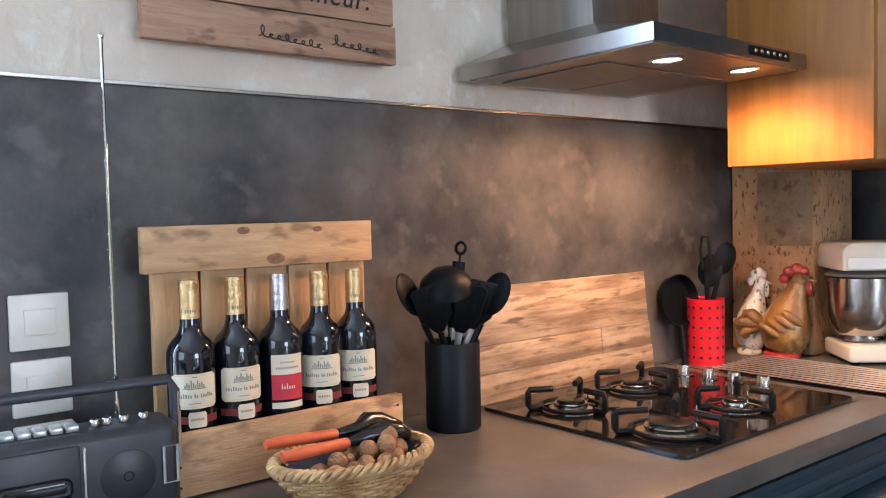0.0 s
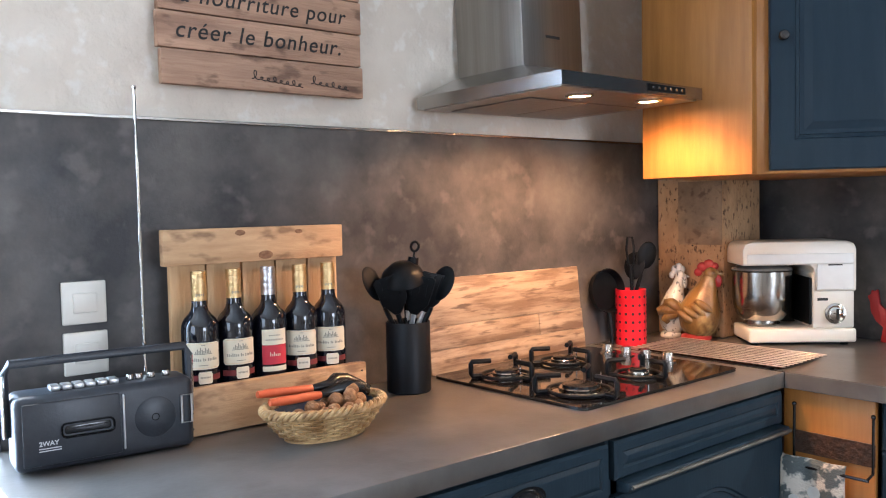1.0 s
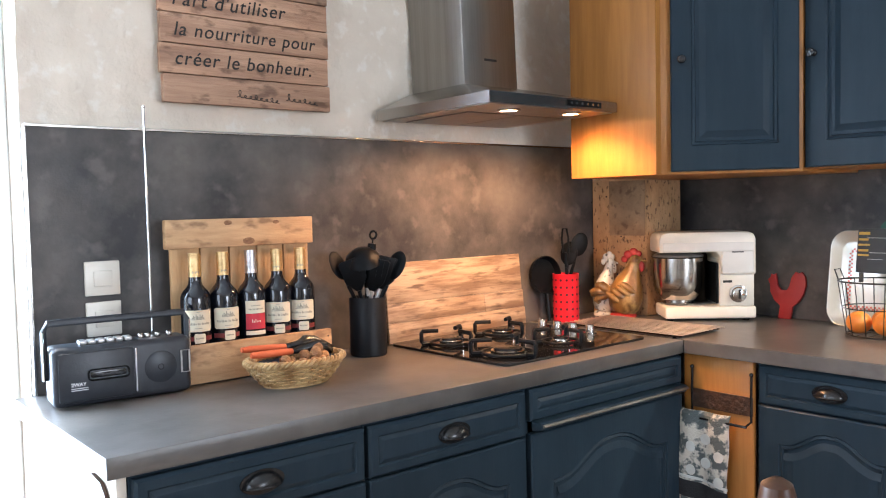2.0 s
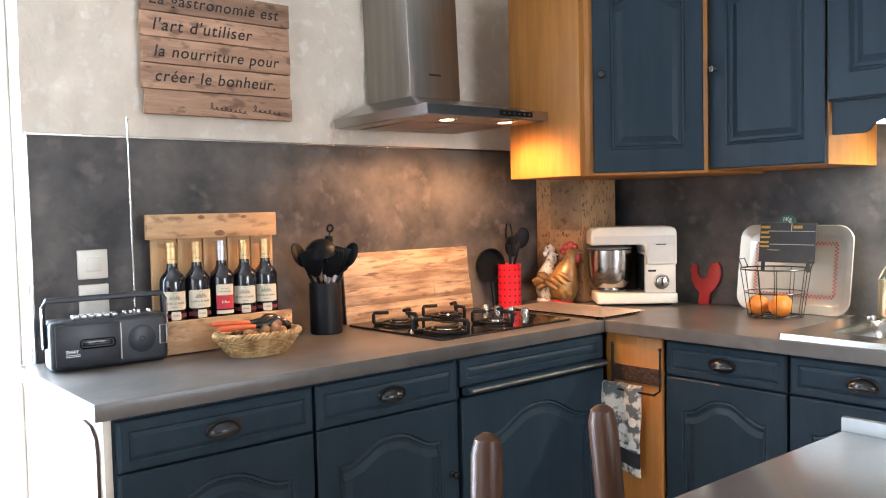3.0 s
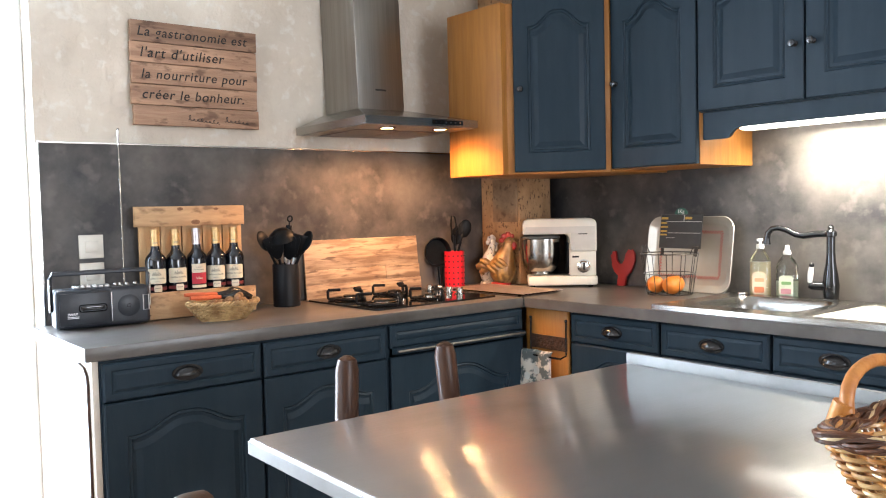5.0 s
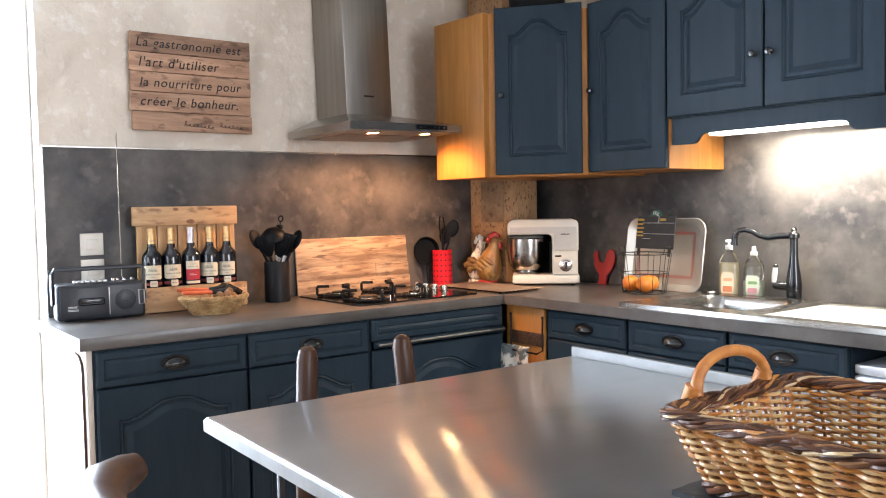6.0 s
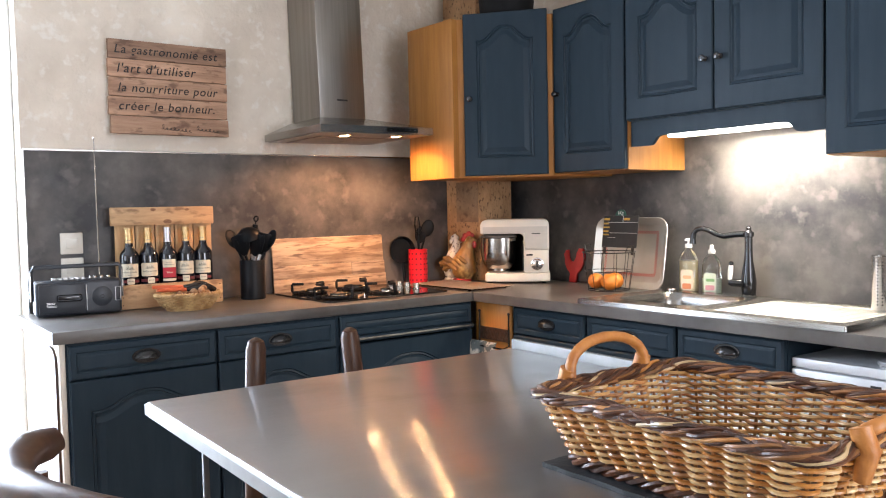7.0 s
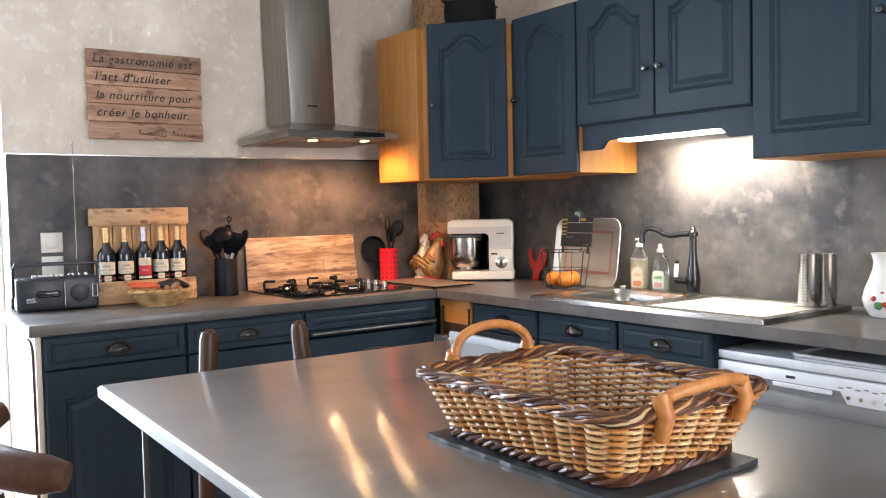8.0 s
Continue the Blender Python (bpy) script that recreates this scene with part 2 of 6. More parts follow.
def rough_wall(x0, x1, z0, z1, y, thick, step=0.05, amp=0.011, seed=3.0):
    """Plastered wall along x with an uneven trowelled face towards -y."""
    bm = bmesh.new()
    nx, nz = max(1, round((x1 - x0) / step)), max(1, round((z1 - z0) / step))
    grid = []
    for i in range(nx + 1):
        col = []
        for j in range(nz + 1):
            px, pz = x0 + (x1 - x0) * i / nx, z0 + (z1 - z0) * j / nz
            d = amp * noise.noise((px * 5, seed, pz * 5)) + amp * 0.55 * noise.noise((px * 14, seed + 4, pz * 14)) + amp * 0.22 * noise.noise((px * 33, seed + 9, pz * 33))
            col.append(bm.verts.new((px, y - d, pz)))
        grid.append(col)
    for i in range(nx):
        for j in range(nz):
            bm.faces.new((grid[i][j], grid[i + 1][j], grid[i + 1][j + 1], grid[i][j + 1]))
    ring = [g[0] for g in grid] + grid[-1][1:] + [g[-1] for g in grid[-2::-1]] + grid[0][-2:0:-1]
    back = [bm.verts.new((v.co.x, y + thick, v.co.z)) for v in ring]
    for k in range(len(ring)):
        q = (k + 1) % len(ring)
        bm.faces.new((ring[k], back[k], back[q], ring[q]))
    bm.faces.new(back[::-1])
    return bm


JAMB = 0.17
b = rough_wall(JAMB, 2.62, 0.0, 2.62, NORTH + 0.018, 0.3, 0.022, 0.014)
wall_north = solid("wall_north", b, PLASTER, "rough white trowelled plaster wall behind the hob", "wall", kind="structure")
b = rough_wall(-1.05, JAMB, 2.45, 2.62, NORTH + 0.018, 0.3, 0.06)
box(b, -2.4, -1.05, NORTH + 0.018, NORTH + 0.318, 0, 2.62)
solid("wall_north_west", b, PLASTER, "rough white plaster wall round the terrace door", "wall", kind="structure")
b = bm_new()
box(b, EAST, EAST + 0.15, -4.4, 1.75, 0, 2.62)
wall_east = solid("wall_east", b, PLASTER, "white plaster wall behind the sink units", "wall", kind="structure")
# unseen west and south walls, their openings added for the fill lamps
b = bm_new()
for y0, y1, z0, z1 in ((-4.4, -0.9, 0, 2.62), (0.7, 1.75, 0, 2.62), (-0.9, 0.7, 0, 0.85), (-0.9, 0.7, 2.15, 2.62)):
    box(b, -2.6, -2.4, y0, y1, z0, z1)
solid("wall_west", b, PLASTER, "unseen white plaster wall with an added opening for a fill lamp", "wall", kind="structure")
b = bm_new()
for x0, x1, z0, z1 in ((-2.4, 0.1, 0, 2.62), (1.7, 2.62, 0, 2.62), (0.1, 1.7, 0, 0.85), (0.1, 1.7, 2.15, 2.62)):
    box(b, x0, x1, -4.6, -4.4, z0, z1)
solid("wall_south", b, PLASTER, "unseen white plaster wall with an added opening for a fill lamp", "wall", kind="structure")
# bright overcast distance outside the terrace door
b = bm_new()
box(b, -9.0, 3.0, 7.0, 7.05, -2.0, 6.0)
solid("backdrop", b, DAY, "bright overexposed daylight outside the terrace door", "backdrop", kind="structure")
b = bm_new()
box(b, -9.0, 3.0, 1.68, 7.0, -0.16, -0.06)
solid("terrace", b, mat("pale_terrace_stone", (0.55, 0.53, 0.5), (0.45, 0.43, 0.4), 4, 0.8, bump=0.2), "pale stone terrace outside the door", "terrace", kind="structure")
door = thing("door_1", pose(-1.05, 1.5, 0), "white frame of the open terrace door", "door frame", kind="structure")
b = bm_new()
box(b, JAMB + 1.05 - 0.045, JAMB + 1.05, -0.03, 0.03, 0, 2.45, 0.004)
part("jamb", b, WHITEPAINT, door)
b = bm_new()
box(b, 0, 0.045, -0.03, 0.03, 0, 2.45, 0.004)
part("jamb", b, WHITEPAINT, door)
b = bm_new()
box(b, 0.045, JAMB + 1.05 - 0.045, -0.03, 0.03, 2.4, 2.45, 0.004)
part("lintel", b, WHITEPAINT, door)


# wall panels with their metal capping
def backsplash(name, m, width, z0, z1, label, cap_left=False):
    p = thing(name, m, label, "splashback", kind="structure")
    b = bm_new()
    box(b, 0, width, 0, 0.012, z0, z1)
    part("panel", b, PANEL, p)
    b = bm_new()
    box(b, -0.003, width, -0.004, 0.022, z1 + 0.0005, z1 + 0.007, 0.001, 1)
    part("edge_trim", b, STEEL, p, "thin brushed metal capping strip")
    if cap_left:
        b = bm_new()
        box(b, -0.006, -0.0005, -0.004, 0.022, z0, z1 + 0.0, 0.001, 1)
        part("edge_trim", b, STEEL, p, "thin brushed metal capping strip")
    return p


backsplash("splashback", pose(0.178, NORTH, 0), 2.2, 0.907, 1.522, "dark clouded concrete-look laminate panel behind the hob", True)
backsplash("splashback", pose(EAST - 0.014, NORTH, 0, 0, 0, -90), 4.4, 0.907, 1.6, "dark clouded concrete-look laminate panel behind the sink")

# worktops
b = bm_new()
box(b, 0.13, 1.8195, 0.73, NORTH + 0.01, 0.866, COUNTER_TOP, 0.003)
w1 = solid("worktop", b, COUNTER, "grey stone-look laminate worktop carrying the hob", "worktop")
b = bm_new()
box(b, 1.8196, 1.8214, 0.7295, NORTH, 0.867, COUNTER_TOP + 0.0012)
part("joint_strip", b, STEEL, w1, "thin metal strip covering the worktop joint")
b = bm_new()
_h = (1.862, 2.335, -0.9, 0.103)
_lo = [(1.8215, -3.2), (EAST, -3.2), (EAST, NORTH + 0.01), (1.8215, NORTH + 0.01)]
_in = [(_h[0], _h[2]), (_h[1], _h[2]), (_h[1], _h[3]), (_h[0], _h[3])]
_r = [[b.verts.new((x, y, z)) for x, y in pts] for pts, z in ((_lo, 0.866), (_lo, COUNTER_TOP), (_in, COUNTER_TOP), (_in, 0.866))]
for p, q in zip(_r, _r[1:] + _r[:1]):
    for i in range(4):
        b.faces.new((p[i], p[(i + 1) % 4], q[(i + 1) % 4], q[i]))
w2 = solid("worktop", b, COUNTER, "grey stone-look laminate worktop along the sink wall", "worktop")
b = bm_new()
box(b, 1.8188, 1.8214, -3.2, 0.7285, 0.8675, COUNTER_TOP - 0.0015, 0.0006, 1)
part("edge_band", b, COUNTER, w2, "laminate front edge band")


# ---- cabinet kit: x along the front, y into the cabinet, z up ----
def door_outline(w, h, mx, mb, mt, rise, n=22):
    """Raised-panel outline with a bowed cathedral top, counter-clockwise from the lower left."""
    x0, x1, z0, zs = mx, w - mx, mb, h - mt - rise
    pts = [(x0, z0), (x1, z0)]
    half = (x1 - x0) / 2
    for i in range(n + 1):
        u = 1 - 2 * i / n
        a = abs(u)
        f = 1.0 if a < 0.05 else 0.0 if a > 0.86 else 0.5 * (1 + math.cos(math.pi * ((a - 0.05) / 0.81) ** 1.15))
        pts.append((x0 + half + u * half, zs + rise * f))
    return pts


def inset(pts, d):
    out, n = [], len(pts)
    for i in range(n):
        p, c, q = Vector(pts[i - 1]), Vector(pts[i]), Vector(pts[(i + 1) % n])
        e0, e1 = (c - p).normalized(), (q - c).normalized()
        n0, n1 = Vector((-e0.y, e0.x)), Vector((-e1.y, e1.x))
        m = (n0 + n1) / max(0.35, 1 + n0.dot(n1))
        out.append(tuple(c + m * d))
    return out


def panel_door(w, h, thick=0.02, mx=0.06, mb=0.065, mt=0.05, rise=0.05, steps=((0, 0), (0.004, 0.005), (0.011, 0.002), (0.014, 0.007), (0.024, 0.007), (0.04, 0.001), (0.043, 0.0))):
    """A door leaf: flat frame, moulded groove and raised field. Its face lies at y = -thick."""
    bm = bmesh.new()
    e = 0.004
    rect = [(e, e), (w - e, e), (w - e, h - e), (e, h - e)]
    outer = [bm.verts.new((x, -thick, z)) for x, z in rect]
    loops = []
    pts = door_outline(w, h, mx, mb, mt, rise)
    for d, deep in steps:
        loops.append([bm.verts.new((x, -thick + deep, z)) for x, z in inset(pts, d)])
    edges = [bm.edges.new((outer[i], outer[(i + 1) % 4])) for i in range(4)]
    n = len(pts)
    edges += [bm.edges.new((loops[0][i], loops[0][(i + 1) % n])) for i in range(n)]
    bmesh.ops.triangle_fill(bm, use_beauty=True, edges=edges)
    for p, q in zip(loops, loops[1:]):
        for i in range(n):
            bm.faces.new((p[i], p[(i + 1) % n], q[(i + 1) % n], q[i]))
    bm.faces.new(loops[-1])
    full = [(0, 0), (w, 0), (w, h), (0, h)]
    r1 = [bm.verts.new((x, -thick + e, z)) for x, z in full]
    r2 = [bm.verts.new((x, 0, z)) for x, z in full]
    for p, q in ((outer, r1), (r1, r2)):
        for i in range(4):
            bm.faces.new((p[i], p[(i + 1) % 4], q[(i + 1) % 4], q[i]))
    bm.faces.new(r2)
    return bm


def drawer_front(w, h, thick=0.02):
    bm = bmesh.new()
    rings = [(0, 0), (0, -thick + 0.006), (0.006, -thick), (0.022, -thick), (0.026, -thick + 0.004), (0.034, -thick + 0.0005), (0.036, -thick)]
    loops = [[bm.verts.new((x, y, z)) for x, z in ((d, d), (w - d, d), (w - d, h - d), (d, h - d))] for d, y in rings]
    for p, q in zip(loops, loops[1:]):
        for i in range(4):
            bm.faces.new((p[i], p[(i + 1) % 4], q[(i + 1) % 4], q[i]))
    bm.faces.new(loops[-1])
    bm.faces.new(loops[0])
    return bm


def cup_pull(parent, x, y, z, w=0.095):
    """A half-shell cup pull on an oval plate."""
    bm = bmesh.new()
    prism(bm, [(w * 0.5 * math.cos(a * math.pi / 12), 0.024 * math.sin(a * math.pi / 12)) for a in range(24)], -0.003, 0.0, "y")
    rows = []
    for j in range(9):
        v = math.pi / 2 * j / 8
        rows.append([bm.verts.new((w * 0.42 * math.cos(math.pi * i / 16) , -0.003 - 0.024 * math.sin(math.pi * i / 16) * math.cos(v), -0.006 + 0.026 * math.sin(v) * math.sin(math.pi * i / 16))) for i in range(17)])
    for p, q in zip(rows, rows[1:]):
        for i in range(16):
            bm.faces.new((p[i], p[i + 1], q[i + 1], q[i]))
    sweep(bm, [v.co.copy() for v in rows[0]], 0.0028, 6)
    return part("handle", bm, BLACKMETAL, parent, "black iron cup pull", pose(x, y, z))


def knob(parent, x, y, z, r=0.013):
    bm = bmesh.new()
    lathe(bm, [(0.0, 0.0), (r * 0.75, 0.0), (r * 0.7, 0.003), (r * 0.35, 0.006), (r * 0.35, 0.014), (r * 0.9, 0.018), (r, 0.023), (r * 0.8, 0.028), (0, 0.030)], 16)
    return part("knob", bm, mat_knob, parent, "dark metal knob", pose(x, y, z, 90))


mat_knob = mat("dark_pewter", (0.045, 0.045, 0.048), (0.08, 0.08, 0.08), 60, 0.25, 0.9)


def carcass(parent, w, depth, z0, z1, material=OAK, face=0.018):
    """Open-fronted cupboard box of boards with a face frame."""
    bm = bmesh.new()
    t = 0.018
    box(bm, 0, t, 0.001, depth, z0, z1)
    box(bm, w - t, w, 0.001, depth, z0, z1)
    box(bm, t, w - t, 0.001, depth, z0, z0 + t)
    box(bm, t, w - t, 0.001, depth, z1 - t, z1)
    box(bm, t, w - t, depth - 0.008, depth, z0 + t, z1 - t)
    return part("body", bm, material, parent)


def base_unit(m, w, label, depth=0.56, arch=0.05, drawer=True, pull=True, knob_side=1):
    u = thing("base_cabinet", m, label, "cabinet", "blue-grey base cabinets")
    carcass(u, w, depth, 0.1, 0.862, PAINT)
    b = bm_new()
    box(b, 0, w, 0.05, 0.066, 0, 0.0995)
    part("plinth", b, PAINT, u)
    g = 0.004
    if drawer:
        d = part("drawer", drawer_front(w - 2 * g, 0.112), PAINT, u, m=pose(g, 0, 0.745), smooth=False)
        cup_pull(d, (w - 2 * g) / 2, -0.02, 0.056)
    dr = part("door", panel_door(w - 2 * g, 0.626, rise=arch), PAINT, u, m=pose(g, 0, 0.115), smooth=False)
    if pull:
        knob(dr, w - 0.035 if knob_side > 0 else 0.03, -0.02, 0.42, 0.011)
    return u


base_unit(pose(0.172, 0.75, 0), 0.493, "blue-grey painted base cabinet at the end of the run, closed")
base_unit(pose(0.667, 0.75, 0), 0.48, "blue-grey painted base cabinet beside the hob unit, closed")
for _y, _w in ((0.516, 0.416), (0.098, 0.414), (-0.318, 0.396)):
    base_unit(pose(1.875, _y, 0, 0, 0, -90), _w, "blue-grey painted base cabinet under the sink worktop, closed")
# unit under the hob: fixed panel, long rail, arched door
u = thing("appliance_cabinet", pose(1.15, 0.75, 0), "blue-grey painted unit below the hob with a long pull rail", "cabinet")
carcass(u, 0.67, 0.56, 0.1, 0.862, PAINT)
part("fixed_panel", drawer_front(0.65, 0.08), PAINT, u, m=pose(0.012, 0, 0.778), smooth=False)
b = bm_new()
prism(b, [(0.0, -0.012), (-0.03, -0.008), (-0.036, 0.004), (-0.03, 0.012), (0.0, 0.014)], 0.02, 0.65, "x", 0.002)
part("rail", b, PAINT, u, "long projecting pull rail with a worn metal edge", pose(0, -0.012, 0.765))
b = bm_new()
sweep(b, [(0.025, -0.049, 0.769), (0.645, -0.049, 0.769)], 0.0045, 8)
part("rail_edge", b, mat("worn_rail_metal", (0.24, 0.22, 0.19), (0.15, 0.14, 0.12), 30, 0.5, 0.6), u, "worn bare metal rail edge")
part("door", panel_door(0.65, 0.63, rise=0.07, mx=0.075, mt=0.06), PAINT, u, m=pose(0.012, 0, 0.115), smooth=False)
b = bm_new()
box(b, 0, 0.67, 0.05, 0.066, 0, 0.0995)
part("plinth", b, PAINT, u)
# bare oak corner post panel
b = bm_new()
box(b, 1.848, 1.866, 0.522, 0.748, 0.1, 0.8655, 0.002)
solid("oak_filler", b, OAK, "bare honey oak filler board in the cabinet corner", "cabinet")


# upper cabinets on the sink wall
def wall_unit(y_left, w, z0, z1, label, front=2.105, kside=-1, kz=0.3, body=OAK, doors=1):
    u = thing("wall_cabinet", pose(front, y_left, 0, 0, 0, -90), label, "cabinet", "blue-grey wall cabinets")
    carcass(u, w, EAST - front - 0.001, z0, z1, body)
    dw = w / doors
    for k in range(doors):
        d = part("door", panel_door(dw - 0.006, z1 - z0 - 0.006, 0.02, 0.062, 0.075, 0.055, 0.062), PAINT, u, m=pose(k * dw + 0.003, 0, z0 + 0.003), smooth=False)
        side = kside if doors == 1 else (1 if k == 0 else -1)
        knob(d, 0.028 if side < 0 else dw - 0.034, -0.02, kz)
    return u


UP = 2.105
wall_unit(0.494, 0.396, 1.41, UP, "blue-grey painted wall cabinet with an arched door beside the corner", kz=0.33)
wall_unit(0.096, 0.802, 1.595, UP, "short blue-grey wall cabinet with two doors over the sink", kz=0.18, doors=2, body=PAINT)
wall_unit(-0.708, 0.46, 1.414, UP, "blue-grey painted wall cabinet beside the sink lamp", kside=1, kz=0.4)
wall_unit(-1.17, 0.46, 1.414, UP, "blue-grey painted wall cabinet further along the sink wall", kz=0.4)
# diagonal corner unit
u = thing("corner_cabinet", pose(0, 0, 1.402), "honey oak corner wall cabinet with a blue-grey diagonal door", "cabinet")
b = bm_new()
foot = [(1.768, 1.117), (1.776, 0.79), (1.812, 0.80), (2.086, 0.4955), (EAST - 0.001, 0.4955), (EAST - 0.001, 1.117)]
prism(b, foot, 0.0, 2.088 - 1.402, "z", 0.002)
part("body", b, OAK, u)
_dir = Vector((2.064 - 1.834, 0.515 - 0.800))
_yaw = math.degrees(math.atan2(_dir.y, _dir.x))
d = part("door", panel_door(_dir.length - 0.004, UP - 1.41, 0.02, 0.058, 0.075, 0.055, 0.06), PAINT, u, m=pose(1.834, 0.78, 0.008, 0, 0, _yaw), smooth=False)
knob(d, 0.03, -0.02, 0.33)
# valance with scalloped ends over the sink lamp
u = thing("valance", pose(2.105, 0.092, 0, 0, 0, -90), "blue-grey scalloped pelmet board below the short cabinet", "pelmet")
b = bm_new()
W = 0.79
half = [(0, 1.497), (0.088, 1.496), (0.1, 1.499), (0.109, 1.506), (0.116, 1.516), (0.126, 1.526), (0.14, 1.531), (0.17, 1.5325)]
prism(b, half + [(W - x, z) for x, z in half[::-1]] + [(W, 1.594), (0, 1.594)], 0.012, 0.028, "y", 0.0)
part("board", b, PAINT, u)
b = bm_new()
box(b, 0.02, 0.76, 0.18, 0.235, 1.5585, 1.5925, 0.004)
part("lamp_body", b, WHITEPAINT, u, "white lamp housing")
b = bm_new()
box(b, 0.05, 0.75, 0.165, 0.24, 1.5355, 1.558, 0.006)
part("tube", b, glow("lamp_diffuser", (1.0, 0.95, 0.82), 15.0), u, "lit white tube lamp")



# ---- cooker hood ----
h = thing("cooker_hood", pose(1.142, NORTH - 0.015, 1.579, -1.4, -0.9, 4.5), "brushed steel chimney cooker hood with two lit spots", "cooker hood")
HW, HD, CW, CD, C0 = 0.587, 0.455, 0.238, 0.225, 0.151
b = bm_new()
v0 = [b.verts.new(p) for p in ((0, 0, 0), (HW, 0, 0), (HW, -HD, 0), (0, -HD, 0))]
v1 = [b.verts.new(p) for p in ((0, 0, 0.03), (HW, 0, 0.03), (HW, -HD, 0.03), (0, -HD, 0.03))]
v2 = [b.verts.new(p) for p in ((C0 - 0.01, 0, 0.088), (C0 + CW + 0.01, 0, 0.088), (C0 + CW + 0.01, -CD - 0.01, 0.088), (C0 - 0.01, -CD - 0.01, 0.088))]
for p, q in ((v0, v1), (v1, v2)):
    for i in range(4):
        b.faces.new((p[i], p[(i + 1) % 4], q[(i + 1) % 4], q[i]))
b.faces.new(v0)
b.faces.new(v2)
part("canopy", b, STEEL, h, smooth=False)
b = bm_new()
box(b, 0.012, HW - 0.012, -HD + 0.012, -0.012, -0.002, -0.0003)
part("underside", b, mat("hood_filter_steel", (0.5, 0.46, 0.41), (0.42, 0.38, 0.34), 20, 0.4, 1.0, bump=0.1, bscale=150), h)
b = bm_new()
box(b, C0, C0 + CW, -CD, 0, 0.0885, 1.03, 0.002)
part("chimney", b, mat("vertical_brushed_steel", (0.34, 0.325, 0.3), (0.27, 0.255, 0.235), 4.0, 0.36, 1.0, bump=0.05, bscale=60, stretch=(14, 14, 0.4)), h, "vertically brushed steel flue")
FILTER = mat("filter_mesh", (0.36, 0.33, 0.3), None, 60, 0.5, 1.0)
for k in range(2):
    b = bm_new()
    box(b, 0.08 + 0.225 * k, 0.295 + 0.225 * k, -0.3, -0.04, -0.0055, -0.0025, 0.001, 1)
    part("filter", b, FILTER, h, "metal grease filter")
for x in (0.166, 0.427):
    b = bm_new()
    lathe(b, [(0.026, -0.002), (0.033, -0.002), (0.034, -0.006), (0.028, -0.008), (0.026, -0.004)], 24)
    s = part("spot", b, CHROME, h, m=pose(x, -0.376 - 0.07 * (x - 0.166), 0))
    b = bm_new()
    lathe(b, [(0.0, -0.005), (0.026, -0.005), (0.026, -0.003), (0, -0.003)], 24)
    part("bulb", b, glow("halogen_glow", (1.0, 0.56, 0.25), 380.0), s)
b = bm_new()
box(b, 0.33, 0.5, -HD - 0.0025, -HD + 0.001, 0.007, 0.025, 0.0008, 1)
pn = part("control_panel", b, BLACKPLASTIC, h)
for k in range(6):
    b = bm_new()
    cyl(b, 0.0042, 0.0036, 0, 0.003, pose(0.35 + 0.026 * k, -HD - 0.002, 0.016, 90), 12)
    part("button", b, CHROME, pn)
b = bm_new()
box(b, C0 + 0.09, C0 + 0.145, -CD - 0.0006, -CD + 0.001, 0.165, 0.172)
part("badge", b, DARK, h)

# ---- zinc-topped table ----
t_ob = thing("table", pose(1.043, -0.412, 0, 0, 0, -1.2), "high work table with a worn zinc top and raised lip", "table")
TL, TW, TZ = 2.3, 0.962, 0.895
b = bm_new()
box(b, -TW, 0, -TL, 0, TZ - 0.028, TZ, 0.007, 3)
part("tabletop", b, ZINC, t_ob)
b = bm_new()
box(b, 0.001, 0.014, -TL, 0.0, TZ - 0.03, TZ + 0.024, 0.003)
LIPSTEEL = mat("dull_lip_steel", (0.24, 0.235, 0.225), (0.19, 0.185, 0.175), 9, 0.55, 0.8, bump=0.03, bscale=60)
part("lip", b, LIPSTEEL, t_ob, "upturned metal rear lip")
# added strip in darker metal, mutes the lamp's reflection on the left edge
b = bm_new()
box(b, -TW - 0.0022, -TW + 0.002, -TL + 0.004, -0.004, TZ - 0.0265, TZ - 0.004, 0.001, 1)
part("edge_band", b, LIPSTEEL, t_ob, "added dull metal strip that tones down the tabletop edge's reflection")
LEGPAINT = mat("grey_leg_paint", (0.1, 0.105, 0.11), (0.08, 0.084, 0.09), 20, 0.5, bump=0.05)
DARKWOOD = mat("dark_varnished_wood", (0.042, 0.018, 0.01), (0.075, 0.033, 0.017), 5, 0.36, bump=0.06, bscale=40, stretch=(8, 8, 1), spec=0.3, detail=7)
b = bm_new()
box(b, -TW + 0.14, -0.05, -TL + 0.05, -0.42, TZ - 0.11, TZ - 0.0285, 0.003)
part("apron", b, mat("black_frame_paint", (0.02, 0.02, 0.022), None, 20, 0.5, bump=0.08), t_ob)
for x in (-TW + 0.022, -0.03):
    for y in (-TL + 0.09, -0.29):
        b = bm_new()
        box(b, x - 0.005, x + 0.005, y - 0.005, y + 0.005, 0, TZ - 0.0285, 0.001)
        part("leg", b, LEGPAINT, t_ob, "thin square grey steel leg")
b = bm_new()
sweep(b, [(-TW + 0.035, -0.05, TZ - 0.029), (-TW + 0.035, -0.05, TZ - 0.045), (-TW + 0.045, -0.075, TZ - 0.05), (-TW + 0.06, -0.10, TZ - 0.045), (-TW + 0.06, -0.10, TZ - 0.029)], 0.003, 6)
part("hook", b, CHROME, t_ob, "small metal hook below the corner")

